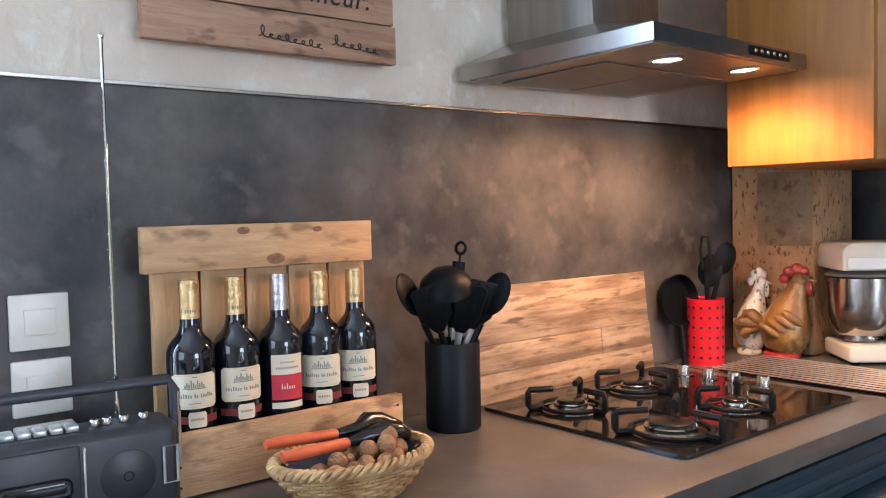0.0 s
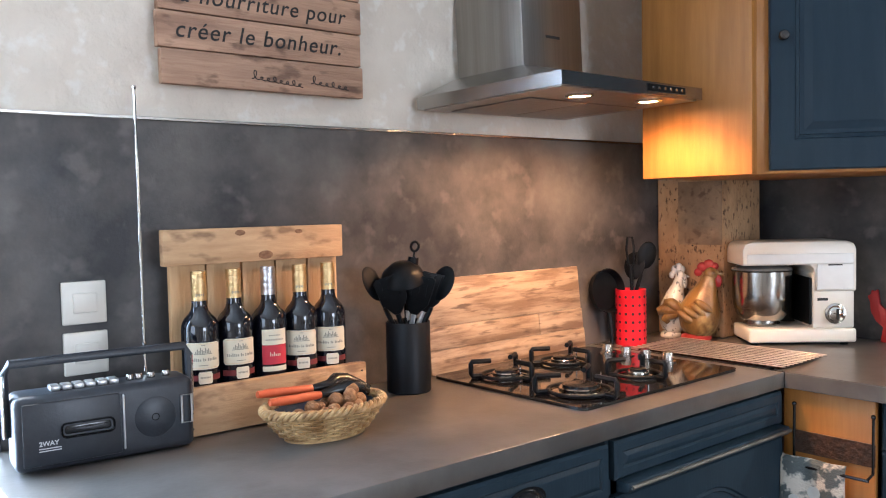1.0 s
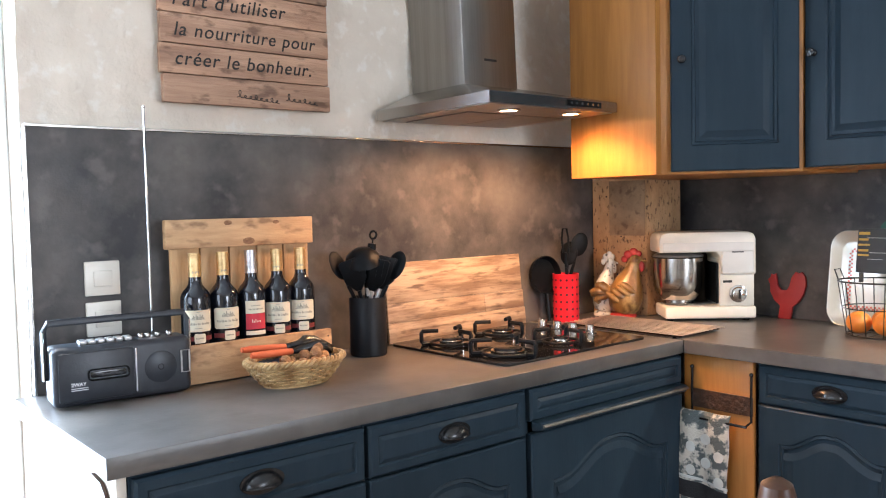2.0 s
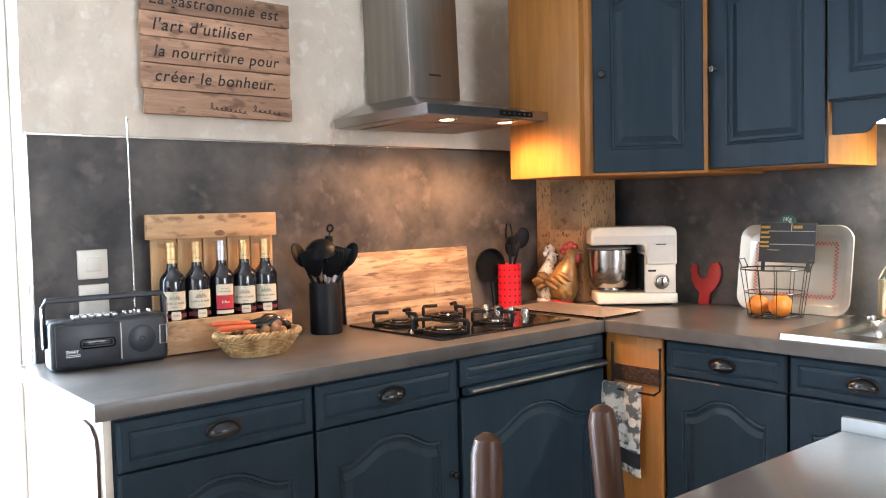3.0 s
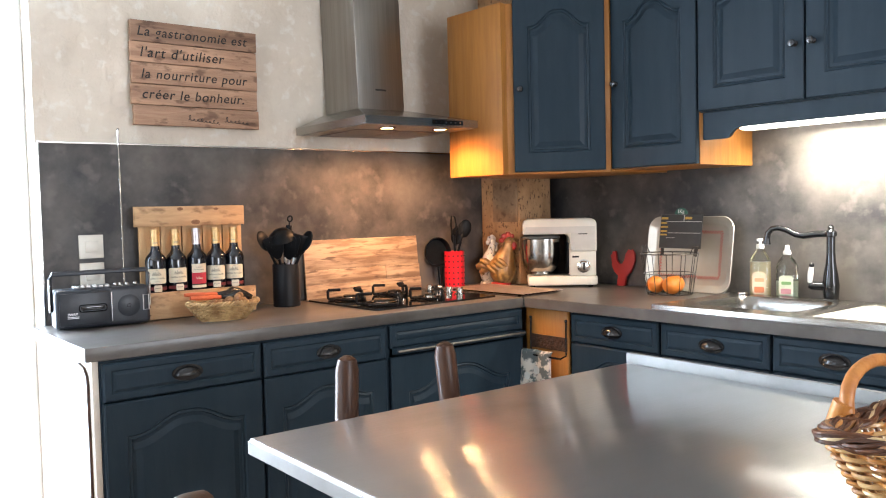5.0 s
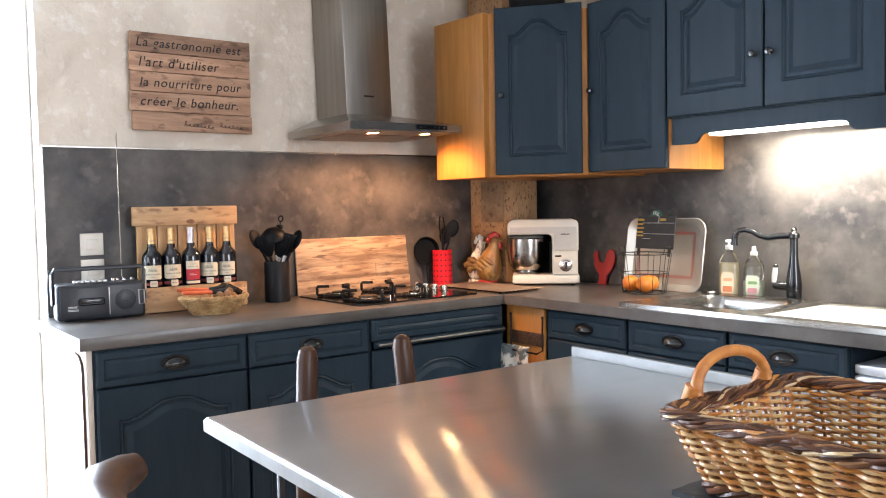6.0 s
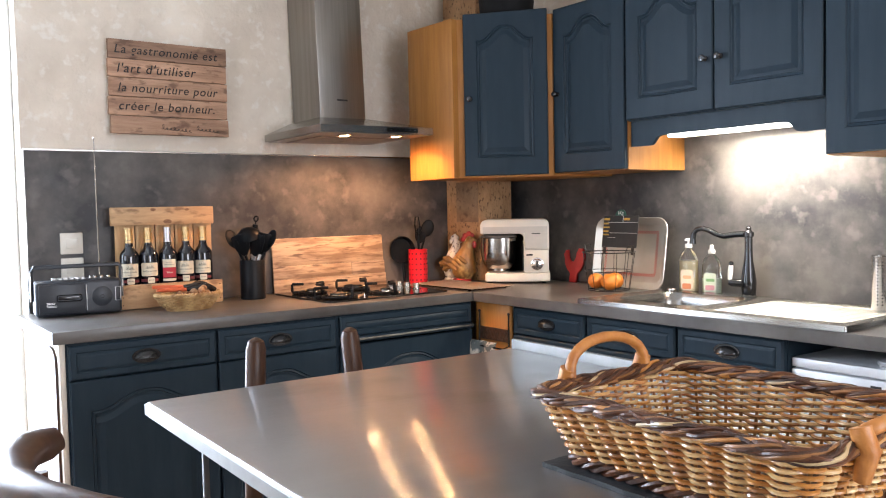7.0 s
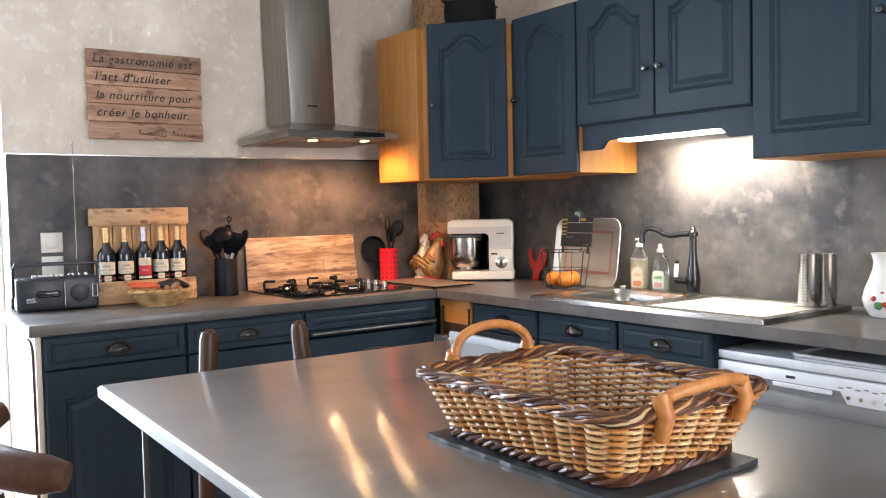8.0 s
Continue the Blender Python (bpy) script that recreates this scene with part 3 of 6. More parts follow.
# ---- timber post in the corner ----
POSTWOOD = mat("old_rough_timber", (0.5, 0.3, 0.15), (0.34, 0.19, 0.09), 7, 0.75, bump=0.5, bscale=30, stretch=(2, 2, 1), speck=(0.09, 0.045, 0.02), sscale=48, samount=0.9, detail=8)
GREYWOOD = mat("greyed_filler", (0.36, 0.23, 0.13), (0.22, 0.135, 0.075), 12, 0.8, bump=0.5, bscale=40, speck=(0.12, 0.065, 0.035), sscale=40, samount=0.7)
post = thing("post", pose(0, 0, 0), "old rough timber corner post with nail holes and a greyed patch", "post", kind="structure")
b = bm_new()
prism(b, [(2.14, NORTH - 0.004), (2.178, 1.12), (2.39, 1.12), (2.40, NORTH - 0.004)], COUNTER_TOP + 0.001, 2.618, "z", 0.006)
part("shaft", b, POSTWOOD, post)
b = bm_new()
prism(b, [(2.1495, 1.265), (2.1745, 1.124), (2.1705, 1.124), (2.1455, 1.265)], 1.2, 1.4, "z", 0.001)
part("patch", b, GREYWOOD, post, "greyed inset patch near the cabinet")
random.seed(5)
for k in range(14):
    f = random.random()
    b = bm_new()
    cyl(b, 0.0028, 0.002, 0, 0.003, pose(2.139 + 0.038 * f, NORTH - 0.004 - 0.22 * f, random.uniform(0.95, 1.38), 0, -90, 0) , 8)
    part("nail", b, DARK, post)


# ---- hanging sign ----
SIGNWOOD = mat("reclaimed_board", (0.46, 0.28, 0.18), (0.27, 0.15, 0.095), 5, 0.7, bump=0.25, bscale=30, stretch=(0.7, 4, 7), detail=8, per=0.36, speck=(0.1, 0.05, 0.03), sscale=16, samount=0.7, sstretch=(1, 1, 2.5))
INK = mat("black_paint_ink", (0.012, 0.011, 0.01), None, 30, 0.6)
sign = thing("wall_sign", pose(0.487, 1.318, 1.594), "sign of five reclaimed wooden boards with painted black lettering", "sign")
_z = 0.0
for k, hh in enumerate((0.073, 0.075, 0.076, 0.073, 0.076)):
    b = bm_new()
    e = (0.004, -0.002, 0.001, -0.001, 0.002)[k]
    box(b, e, 0.483 + e * 0.7, 0.001 * (k % 2), 0.02, _z + 0.0012, _z + hh - 0.0012, 0.002)
    part("board", b, SIGNWOOD, sign)
    _z += hh
for words, x, z, s in (("La gastronomie est", 0.022, 0.318, 0.048), ("l'art d'utiliser", 0.03, 0.243, 0.051), ("la nourriture pour", 0.032, 0.168, 0.048), ("créer le bonheur.", 0.032, 0.096, 0.049)):
    text("lettering", words, s, INK, sign, pose(x, -0.0012, z, 90), 0.22, offset=0.0002, spacing=1.12)
# the signature as loops of one brush line for each word
for x0, count, step in ((0.2, 8, 0.0155), (0.345, 6, 0.0165)):
    b = bm_new()
    line = []
    for i in range(count * 14 + 1):
        a = 2 * math.pi * i / 14
        tall = 0.019 if i < 16 else 0.007 + 0.005 * (math.sin(i * 0.9 / 14 * 2.3) > 0.55)
        line.append((x0 + step * i / 14 + 0.0065 * math.sin(a), -0.0008, 0.033 - 0.00009 * i + tall * (1 - math.cos(a)) / 2 - 0.008))
    sweep(b, line, 0.0011, 5)
    part("signature_bar", b, INK, sign)

# ---- light switches ----
CREAM = mat("cream_plastic", (0.72, 0.68, 0.6), (0.68, 0.64, 0.56), 20, 0.35)
for zc in (1.167, 1.07, 0.975):
    s = thing("light_switch", pose(0.331, NORTH - 0.001, zc), "square cream plastic wall switch on the dark panel", "switch", "wall switches")
    b = bm_new()
    box(b, -0.041, 0.041, -0.009, 0, -0.041, 0.041, 0.003)
    part("plate", b, CREAM, s)
    b = bm_new()
    box(b, -0.022, 0.022, -0.0135, -0.0092, -0.019, 0.019, 0.002)
    part("rocker", b, CREAM, s)

# ---- pallet-wood bottle rack ----
T = COUNTER_TOP
PINE = mat("pale_pallet_pine", (0.58, 0.37, 0.2), (0.42, 0.245, 0.12), 5, 0.65, bump=0.2, bscale=30, stretch=(1.2, 6, 8), detail=8, per=0.1, speck=(0.17, 0.085, 0.04), sscale=13, samount=0.75, sstretch=(1, 1, 2.2))
PINEV = mat("pale_pallet_slat", (0.6, 0.39, 0.2), (0.48, 0.29, 0.14), 5, 0.65, bump=0.2, bscale=30, stretch=(8, 6, 1.0), detail=8, per=0.12)
rack = thing("bottle_rack", pose(0.46, 1.18, T), "pale pallet-wood bottle rack standing on the worktop", "bottle rack")
b = bm_new()
box(b, 0.002, 0.414, 0.09, 0.112, 1.230 - T, 1.302 - T, 0.003)
tpk = part("top_plank", b, PINE, rack, "knotty pale pine plank")
KNOT = mat("dark_knot", (0.16, 0.07, 0.03), (0.3, 0.15, 0.07), 90, 0.6, bump=0.3, bscale=120)
for x, z, r in ((0.165, 1.296, 0.0075), (0.222, 1.243, 0.011), (0.302, 1.29, 0.006)):
    b = bm_new()
    lathe(b, [(0.0, 0.0006), (r * 0.5, 0.0009), (r, 0.0002), (r * 1.05, -0.001)], 14, pose(x, 0.0895, min(z, 1.302 - r - 0.003) - T, 90) @ Matrix.Diagonal((1.5, 0.8, 1, 1)))
    part("knot", b, KNOT, tpk, "dark knot in the pine")
b = bm_new()
box(b, 0.0, 0.408, -0.002, 0.018, 0.004, 1.002 - T, 0.003)
fp = part("front_plank", b, PINE, rack)
for x in (0.012, 0.396):
    for z in (0.02, 0.05, 0.078):
        b = bm_new()
        cyl(b, 0.0022, 0.0022, 0, 0.001, pose(x, -0.002, z, 90), 8)
        part("nail", b, DARK, fp)
for k in range(5):
    b = bm_new()
    box(b, 0.022 + 0.0785 * k, 0.022 + 0.0785 * k + 0.0745, 0.1135, 0.128, 0.004, 1.29 - T, 0.002)
    part("slat", b, PINEV, rack)
b = bm_new()
box(b, 0.02, 0.4, 0.0185, 0.113, 0.001, 0.017, 0.002)
part("shelf", b, PINE, rack)

# ---- wine bottles ----
WINEGLASS = mat("dark_wine_glass", (0.004, 0.005, 0.009), (0.006, 0.007, 0.012), 10, 0.06, spec=0.6, coat=0.3)
GOLD = mat("gold_foil", (0.72, 0.52, 0.27), (0.58, 0.4, 0.19), 60, 0.42, 1.0, bump=0.2, bscale=150)
SILVERFOIL = mat("silver_foil", (0.62, 0.6, 0.62), (0.5, 0.48, 0.5), 60, 0.32, 1.0, bump=0.2, bscale=150)
LABEL = mat("cream_paper", (0.72, 0.65, 0.5), (0.66, 0.58, 0.43), 20, 0.7)
REDPAPER = mat("red_paper", (0.55, 0.03, 0.05), (0.45, 0.02, 0.04), 20, 0.6)
MAROON = mat("maroon_paper", (0.16, 0.02, 0.02), None, 20, 0.6)
GREYINK = mat("grey_print", (0.27, 0.25, 0.2), None, 30, 0.7)


def wrap(r, a0, a1, z0, z1, th=0.0004, n=14, notch=0.0):
    """A label bent round an upright cylinder; angles in degrees, -90 faces -y."""
    bm = bmesh.new()
    rows = []
    for i in range(n + 1):
        a = radians(a0 + (a1 - a0) * i / n)
        cut = notch if i in (0, n) else 0
        rows.append([bm.verts.new((math.cos(a) * rr, math.sin(a) * rr, z)) for rr, z in ((r, z0 + cut), (r + th, z0 + cut), (r + th, z1 - cut), (r, z1 - cut))])
    for p, q in zip(rows, rows[1:]):
        for k in range(4):
            bm.faces.new((p[k], p[(k + 1) % 4], q[(k + 1) % 4], q[k]))
    bm.faces.new(rows[0])
    bm.faces.new(rows[-1][::-1])
    return bm


def bottle(x, y, z, turn, kind):
    o = thing("wine_bottle", pose(x, y, z, 0, 0, turn), {"gold": "full red wine bottle with a cream label and gold foil cap", "silver": "full wine bottle with a red label and silver cap"}[kind], "bottle", "wine bottles in the rack")
    R = 0.0365
    b = bm_new()
    lathe(b, [(0.0, 0.006), (0.026, 0.0), (0.034, 0.002), (R, 0.007), (R, 0.182), (0.0358, 0.19), (0.0335, 0.198), (0.0288, 0.206), (0.0218, 0.2135), (0.0172, 0.2205), (0.0148, 0.231), (0.0142, 0.288), (0.0, 0.288)], 36)
    part("glass_body", b, WINEGLASS, o)
    b = bm_new()
    lathe(b, [(0.0154, 0.239), (0.0151, 0.284), (0.0158, 0.2845), (0.0158, 0.2915), (0.0150, 0.292), (0.0149, 0.297), (0.0, 0.2975)], 28)
    part("foil_cap", b, GOLD if kind == "gold" else SILVERFOIL, o)
    if kind == "gold":
        lb = part("label", wrap(R + 0.0002, -146, -34, 0.108, 0.16, notch=0.004), LABEL, o, "cream paper label")
        for k, top in enumerate((0.3, 0.7, 0.45, 1.0, 0.6, 0.35, 0.9, 0.5, 0.75, 0.3)):
            part("print_mark", wrap(R + 0.0007, -113 + 4.7 * k, -110 + 4.7 * k, 0.1395, 0.1405 + 0.0105 * top, n=2), GREYINK, lb)
        part("print_mark", wrap(R + 0.0007, -117, -63, 0.1375, 0.1388, n=10), GREYINK, lb)
        for a in (-133, -127.5, -122, -116.5, -111, -105.5, -100, -91, -86, -77, -71.5, -66, -60.5, -55, -50):
            part("print_mark", wrap(R + 0.0007, a, a + 3, 0.1245, 0.1285 + 0.0016 * (a % 2), n=2), GREYINK, lb)
        part("print_mark", wrap(R + 0.0007, -104, -76, 0.1155, 0.1166, n=6), GREYINK, lb)
        part("print_mark", wrap(R + 0.0007, -96, -84, 0.1545, 0.1556, n=4), GREYINK, lb)
        part("label_border", wrap(R + 0.0006, -140, -40, 0.1105, 0.1111, n=10), GOLD, lb)
        part("label_border", wrap(R + 0.0006, -140, -40, 0.157, 0.1576, n=10), GOLD, lb)
        for k in range(5):
            part("cap_print", wrap(0.0153, -120 + 13 * k, -113 + 13 * k, 0.2475 + 0.0015 * (k % 2), 0.253, n=2), GREYINK, o)
        bd = part("band", wrap(R + 0.0002, -150, -30, 0.086, 0.097), MAROON, o, "maroon paper band")
        part("small_label", wrap(R + 0.0007, -106, -64, 0.08, 0.103, notch=0.004), LABEL, bd)
        for k in range(7):
            part("print_mark", wrap(R + 0.0012, -100 + 4.3 * k, -97.4 + 4.3 * k, 0.0905, 0.094, n=2), GREYINK, bd)
    else:
        lb = part("label", wrap(R + 0.0002, -132, -48, 0.138, 0.17), LABEL, o, "cream paper label")
        for k in range(11):
            part("print_mark", wrap(R + 0.0007, -120 + 5.4 * k, -117 + 5.4 * k, 0.147, 0.1505, n=2), GREYINK, lb)
            if 1 < k < 9:
                part("print_mark", wrap(R + 0.0007, -120 + 5.4 * k, -117 + 5.4 * k, 0.1565, 0.159, n=2), GREYINK, lb)
        rl = part("red_label", wrap(R + 0.0002, -132, -48, 0.098, 0.1375), REDPAPER, o, "red paper label")
        for k in range(6):
            part("print_mark", wrap(R + 0.0007, -107 + 6 * k, -104 + 6 * k, 0.115, 0.1195 + 0.004 * (k in (0, 2)), n=2), LABEL, rl)
        part("label_foot", wrap(R + 0.0002, -132, -48, 0.084, 0.094), LABEL, o)
    return o


for x, turn, kind in ((0.517, -16, "gold"), (0.59, -8, "gold"), (0.667, -10, "silver"), (0.741, -28, "gold"), (0.811, -26, "gold")):
    bottle(x, 1.236, T + 0.0175, turn, kind)

# ---- radio cassette player ----
RADIO = mat("black_radio_plastic", (0.02, 0.023, 0.029), (0.026, 0.03, 0.037), 30, 0.38, bump=0.05, bscale=200, spec=0.45)
SILVERP = mat("silver_plastic", (0.55, 0.55, 0.55), None, 40, 0.3, 0.7)
r = thing("radio", pose(0.308, 1.14, T, 0, 0, -5), "black portable radio cassette player with carrying handle", "radio")
W2 = 0.148
b = bm_new()
box(b, -W2, W2, 0, 0.085, 0.004, 0.132, 0.014, 4)
body = part("body", b, RADIO, r)
b = bm_new()
box(b, -W2 + 0.012, 0.02, -0.003, 0.004, 0.014, 0.12, 0.004)
part("cassette_door", b, RADIO, r)
b = bm_new()
box(b, -0.078, 0.008, -0.0036, -0.001, 0.056, 0.082, 0.009, 4)
part("cassette_window", b, mat("smoked_window", (0.008, 0.008, 0.009), None, 20, 0.12), r, "smoked cassette window")
b = bm_new()
box(b, 0.0225, 0.0255, -0.004, 0.002, 0.02, 0.116, 0.001, 1)
part("trim_bar", b, SILVERP, r)
b = bm_new()
cyl(b, 0.036, 0.034, 0, 0.0012, pose(0.078, 0.0, 0.068, 90), 28)
g = part("speaker", b, RADIO, r)
for rr in (0.006,):
    b = bm_new()
    sweep(b, [(0.078 + rr * math.cos(a * math.pi / 14), -0.001, 0.068 + rr * math.sin(a * math.pi / 14)) for a in range(28)], 0.0008, 5, True)
    part("speaker_ring", b, BLACKPLASTIC, g)
b = bm_new()
sweep(b, [(0.124, -0.003, 0.05), (0.142, -0.003, 0.05), (0.142, -0.003, 0.1), (0.124, -0.003, 0.1)], 0.0022, 6, True)
part("dial_frame", b, SILVERP, r)
for k in range(6):
    b = bm_new()
    box(b, -0.088 + 0.019 * k, -0.072 + 0.019 * k, 0.02, 0.05, 0.1325, 0.141, 0.002)
    part("key", b, SILVERP, r, "silver cassette key")
for x in (0.045, 0.06, 0.082, 0.108):
    b = bm_new()
    cyl(b, 0.007, 0.006, 0.1325, 0.143, pose(x, 0.035, 0), 16, 0.001)
    part("control_knob", b, STEEL, r)
b = bm_new()
sweep(b, [(-W2 - 0.006, 0.045, 0.06), (-W2 - 0.006, 0.045, 0.165), (-W2 + 0.002, 0.045, 0.182), (W2 - 0.002, 0.045, 0.182), (W2 + 0.006, 0.045, 0.165), (W2 + 0.006, 0.045, 0.06)], 0.006, 8, flat=1.3)
part("carrying_handle", b, RADIO, r)
for s_ in (-1, 1):
    b = bm_new()
    sweep(b, [(s_ * (W2 + 0.009), 0.038, 0.06), (s_ * (W2 + 0.009), 0.038, 0.165)], 0.0025, 6)
    part("handle_trim", b, CHROME, r)
b = bm_new()
sweep(b, [(0.081, 0.066, 0.13), (0.0795, 0.064, 0.40)], 0.0028, 8)
sweep(b, [(0.0795, 0.064, 0.40), (0.079, 0.062, 0.57)], 0.0024, 8)
sweep(b, [(0.079, 0.062, 0.57), (0.0785, 0.061, 0.655)], 0.002, 8)
ball(b, 0.004, pose(0.0785, 0.061, 0.657), 10, 8)
part("antenna", b, CHROME, r, "extended telescopic aerial")
text("lettering", "2WAY", 0.0108, SILVERP, r, pose(-0.112, -0.0036, 0.048, 90), 0.0, offset=0.0002)
for k in range(2):
    b = bm_new()
    box(b, -0.112, -0.078, -0.0038, -0.0031, 0.0425 - 0.004 * k, 0.044 - 0.004 * k)
    part("print_bar", b, SILVERP, r)

# ---- small wicker bowl with walnuts ----
WICKER = mat("pale_wicker", (0.62, 0.42, 0.2), (0.3, 0.16, 0.06), 26, 0.42, bump=0.2, bscale=120, detail=5)
bw = thing("wicker_bowl", pose(0.674, 1.035, T), "oval pale wicker bowl standing before the bottle rack", "basket")
AX, AY = 0.122, 0.081


def oval(f, z, n=72, wob=0.0, k=0, ph=0.0, r=1.0):
    return [((AX * f + wob * math.cos(k * 2 * math.pi * i / n + ph)) * math.cos(2 * math.pi * i / n), (AY * f + wob * math.cos(k * 2 * math.pi * i / n + ph)) * math.sin(2 * math.pi * i / n), z) for i in range(n)]


b = bm_new()
for j in range(9):
    f = 0.66 + 0.34 * (j / 8) ** 0.8
    sweep(b, oval(f, 0.006 + 0.006 * j, 96, 0.0035, 16, math.pi * (j % 2)), 0.003, 5, True)
for i in range(32):
    a = 2 * math.pi * i / 32
    sweep(b, [(AX * f * math.cos(a), AY * f * math.sin(a), z) for f, z in ((0.65, 0.004), (0.82, 0.022), (0.93, 0.04), (0.99, 0.058))], 0.0024, 5)
tagged(part("weave", b, WICKER, bw), kind="stuff")
b = bm_new()
for ph in (0, 2.1, 4.2):
    n = 120
    sweep(b, [((AX + 0.006 * math.cos(18 * 2 * math.pi * i / n + ph)) * math.cos(2 * math.pi * i / n), (AY + 0.006 * math.cos(18 * 2 * math.pi * i / n + ph)) * math.sin(2 * math.pi * i / n), 0.06 + 0.006 * math.sin(18 * 2 * math.pi * i / n + ph)) for i in range(n)], 0.0042, 6, True)
part("rim", b, WICKER, bw, "plaited wicker rim")
b = bm_new()
prism(b, [(p[0], p[1]) for p in oval(0.68, 0, 40)], 0.001, 0.006, "z")
part("base", b, WICKER, bw)
b = bm_new()
rows = []
for j in range(6):
    f = 0.2 + 0.75 * j / 5
    rows.append([b.verts.new((p[0], p[1], 0.018 + 0.03 * (j / 5) ** 2 + 0.004 * math.sin(i * 1.7 + j))) for i, p in enumerate(oval(f, 0, 40))])
for p, q in zip(rows, rows[1:]):
    for i in range(40):
        b.faces.new((p[i], p[(i + 1) % 40], q[(i + 1) % 40], q[i]))
b.faces.new(rows[0])
solid("cloth", b, mat("navy_cloth", (0.02, 0.03, 0.055), (0.03, 0.045, 0.075), 60, 0.9, bump=0.4, bscale=90), "dark navy cloth lining the wicker bowl", "cloth", m=pose(0.674, 1.035, T + 0.006))
NUT = mat("walnut_shell", (0.4, 0.2, 0.085), (0.24, 0.11, 0.045), 90, 0.6, bump=0.7, bscale=130, per=0.2)
b = bm_new()
ball(b, 0.0145, Matrix.Diagonal((1.15, 1, 0.95, 1)), 12, 9)
bmesh.ops.create_circle(b, segments=16, radius=0.0152)
random.seed(8)
me = mesh_of("walnut", b, NUT)
NUTS = ((-0.075, -0.02, 0), (-0.045, -0.025, 0.012), (0.012, 0.012, 0.006), (0.075, -0.02, 0.008), (0.035, 0.02, 0.014), (-0.06, -0.045, 0), (-0.03, -0.05, 0), (0.0, -0.035, 0), (0.03, -0.05, 0), (0.058, -0.035, 0), (0.045, -0.005, 0), (0.02, -0.015, 0.016), (0.048, -0.025, 0.02), (0.07, 0.005, 0.01), (-0.02, -0.01, 0.004), (0.06, -0.01, 0.028))
for x, y, z in NUTS:
    o = new("walnut", me)
    o.matrix_world = pose(0.674 + x * 0.9, 1.035 + y * 0.9, T + 0.05 + z, random.uniform(0, 180), random.uniform(0, 180), random.uniform(0, 180))
    tagged(o, "brown walnut in its shell lying in the bowl", "walnut", "walnuts in the bowl")
ORANGE = mat("orange_rubber", (0.62, 0.13, 0.045), (0.5, 0.09, 0.03), 20, 0.45)
nc = thing("nutcracker", pose(0.665, 1.05, T + 0.078, 0, 3, 4), "black steel nutcracker with two orange handles", "nutcracker")
for s_, zz in ((0.014, 0.008), (-0.014, 0.0)):
    b = bm_new()
    sweep(b, [(-0.115, s_ * 1.5, zz), (-0.09, s_ * 1.6, zz), (-0.01, s_, zz), (0.0, s_, zz)], [0.0065, 0.0085, 0.008, 0.007], 10)
    part("handle", b, ORANGE, nc, "orange rubber handle")
    b = bm_new()
    sweep(b, [(0.0, s_, zz), (0.035, s_ * 0.6, zz + 0.003), (0.06, s_ * 1.4, zz + 0.008), (0.085, s_ * 1.6, zz + 0.006), (0.11, s_ * 0.6, zz - 0.004), (0.13, 0, zz - 0.012)], [0.007, 0.011, 0.016, 0.015, 0.011, 0.006], 10)
    part("jaw", b, BLACKMETAL, nc)

# ---- pot of black utensils ----
ut = thing("utensil_pot", pose(1.021, 1.228, T), "tall black cylindrical pot for kitchen utensils", "utensil pot")
b = bm_new()
lathe(b, [(0.0, 0.0), (0.0495, 0.0), (0.052, 0.003), (0.052, 0.163), (0.051, 0.165), (0.049, 0.163), (0.049, 0.006), (0.0, 0.006)], 40)
part("cup", b, mat("black_satin_metal", (0.005, 0.006, 0.008), (0.007, 0.008, 0.01), 20, 0.45, bump=0.03, spec=0.2), ut)


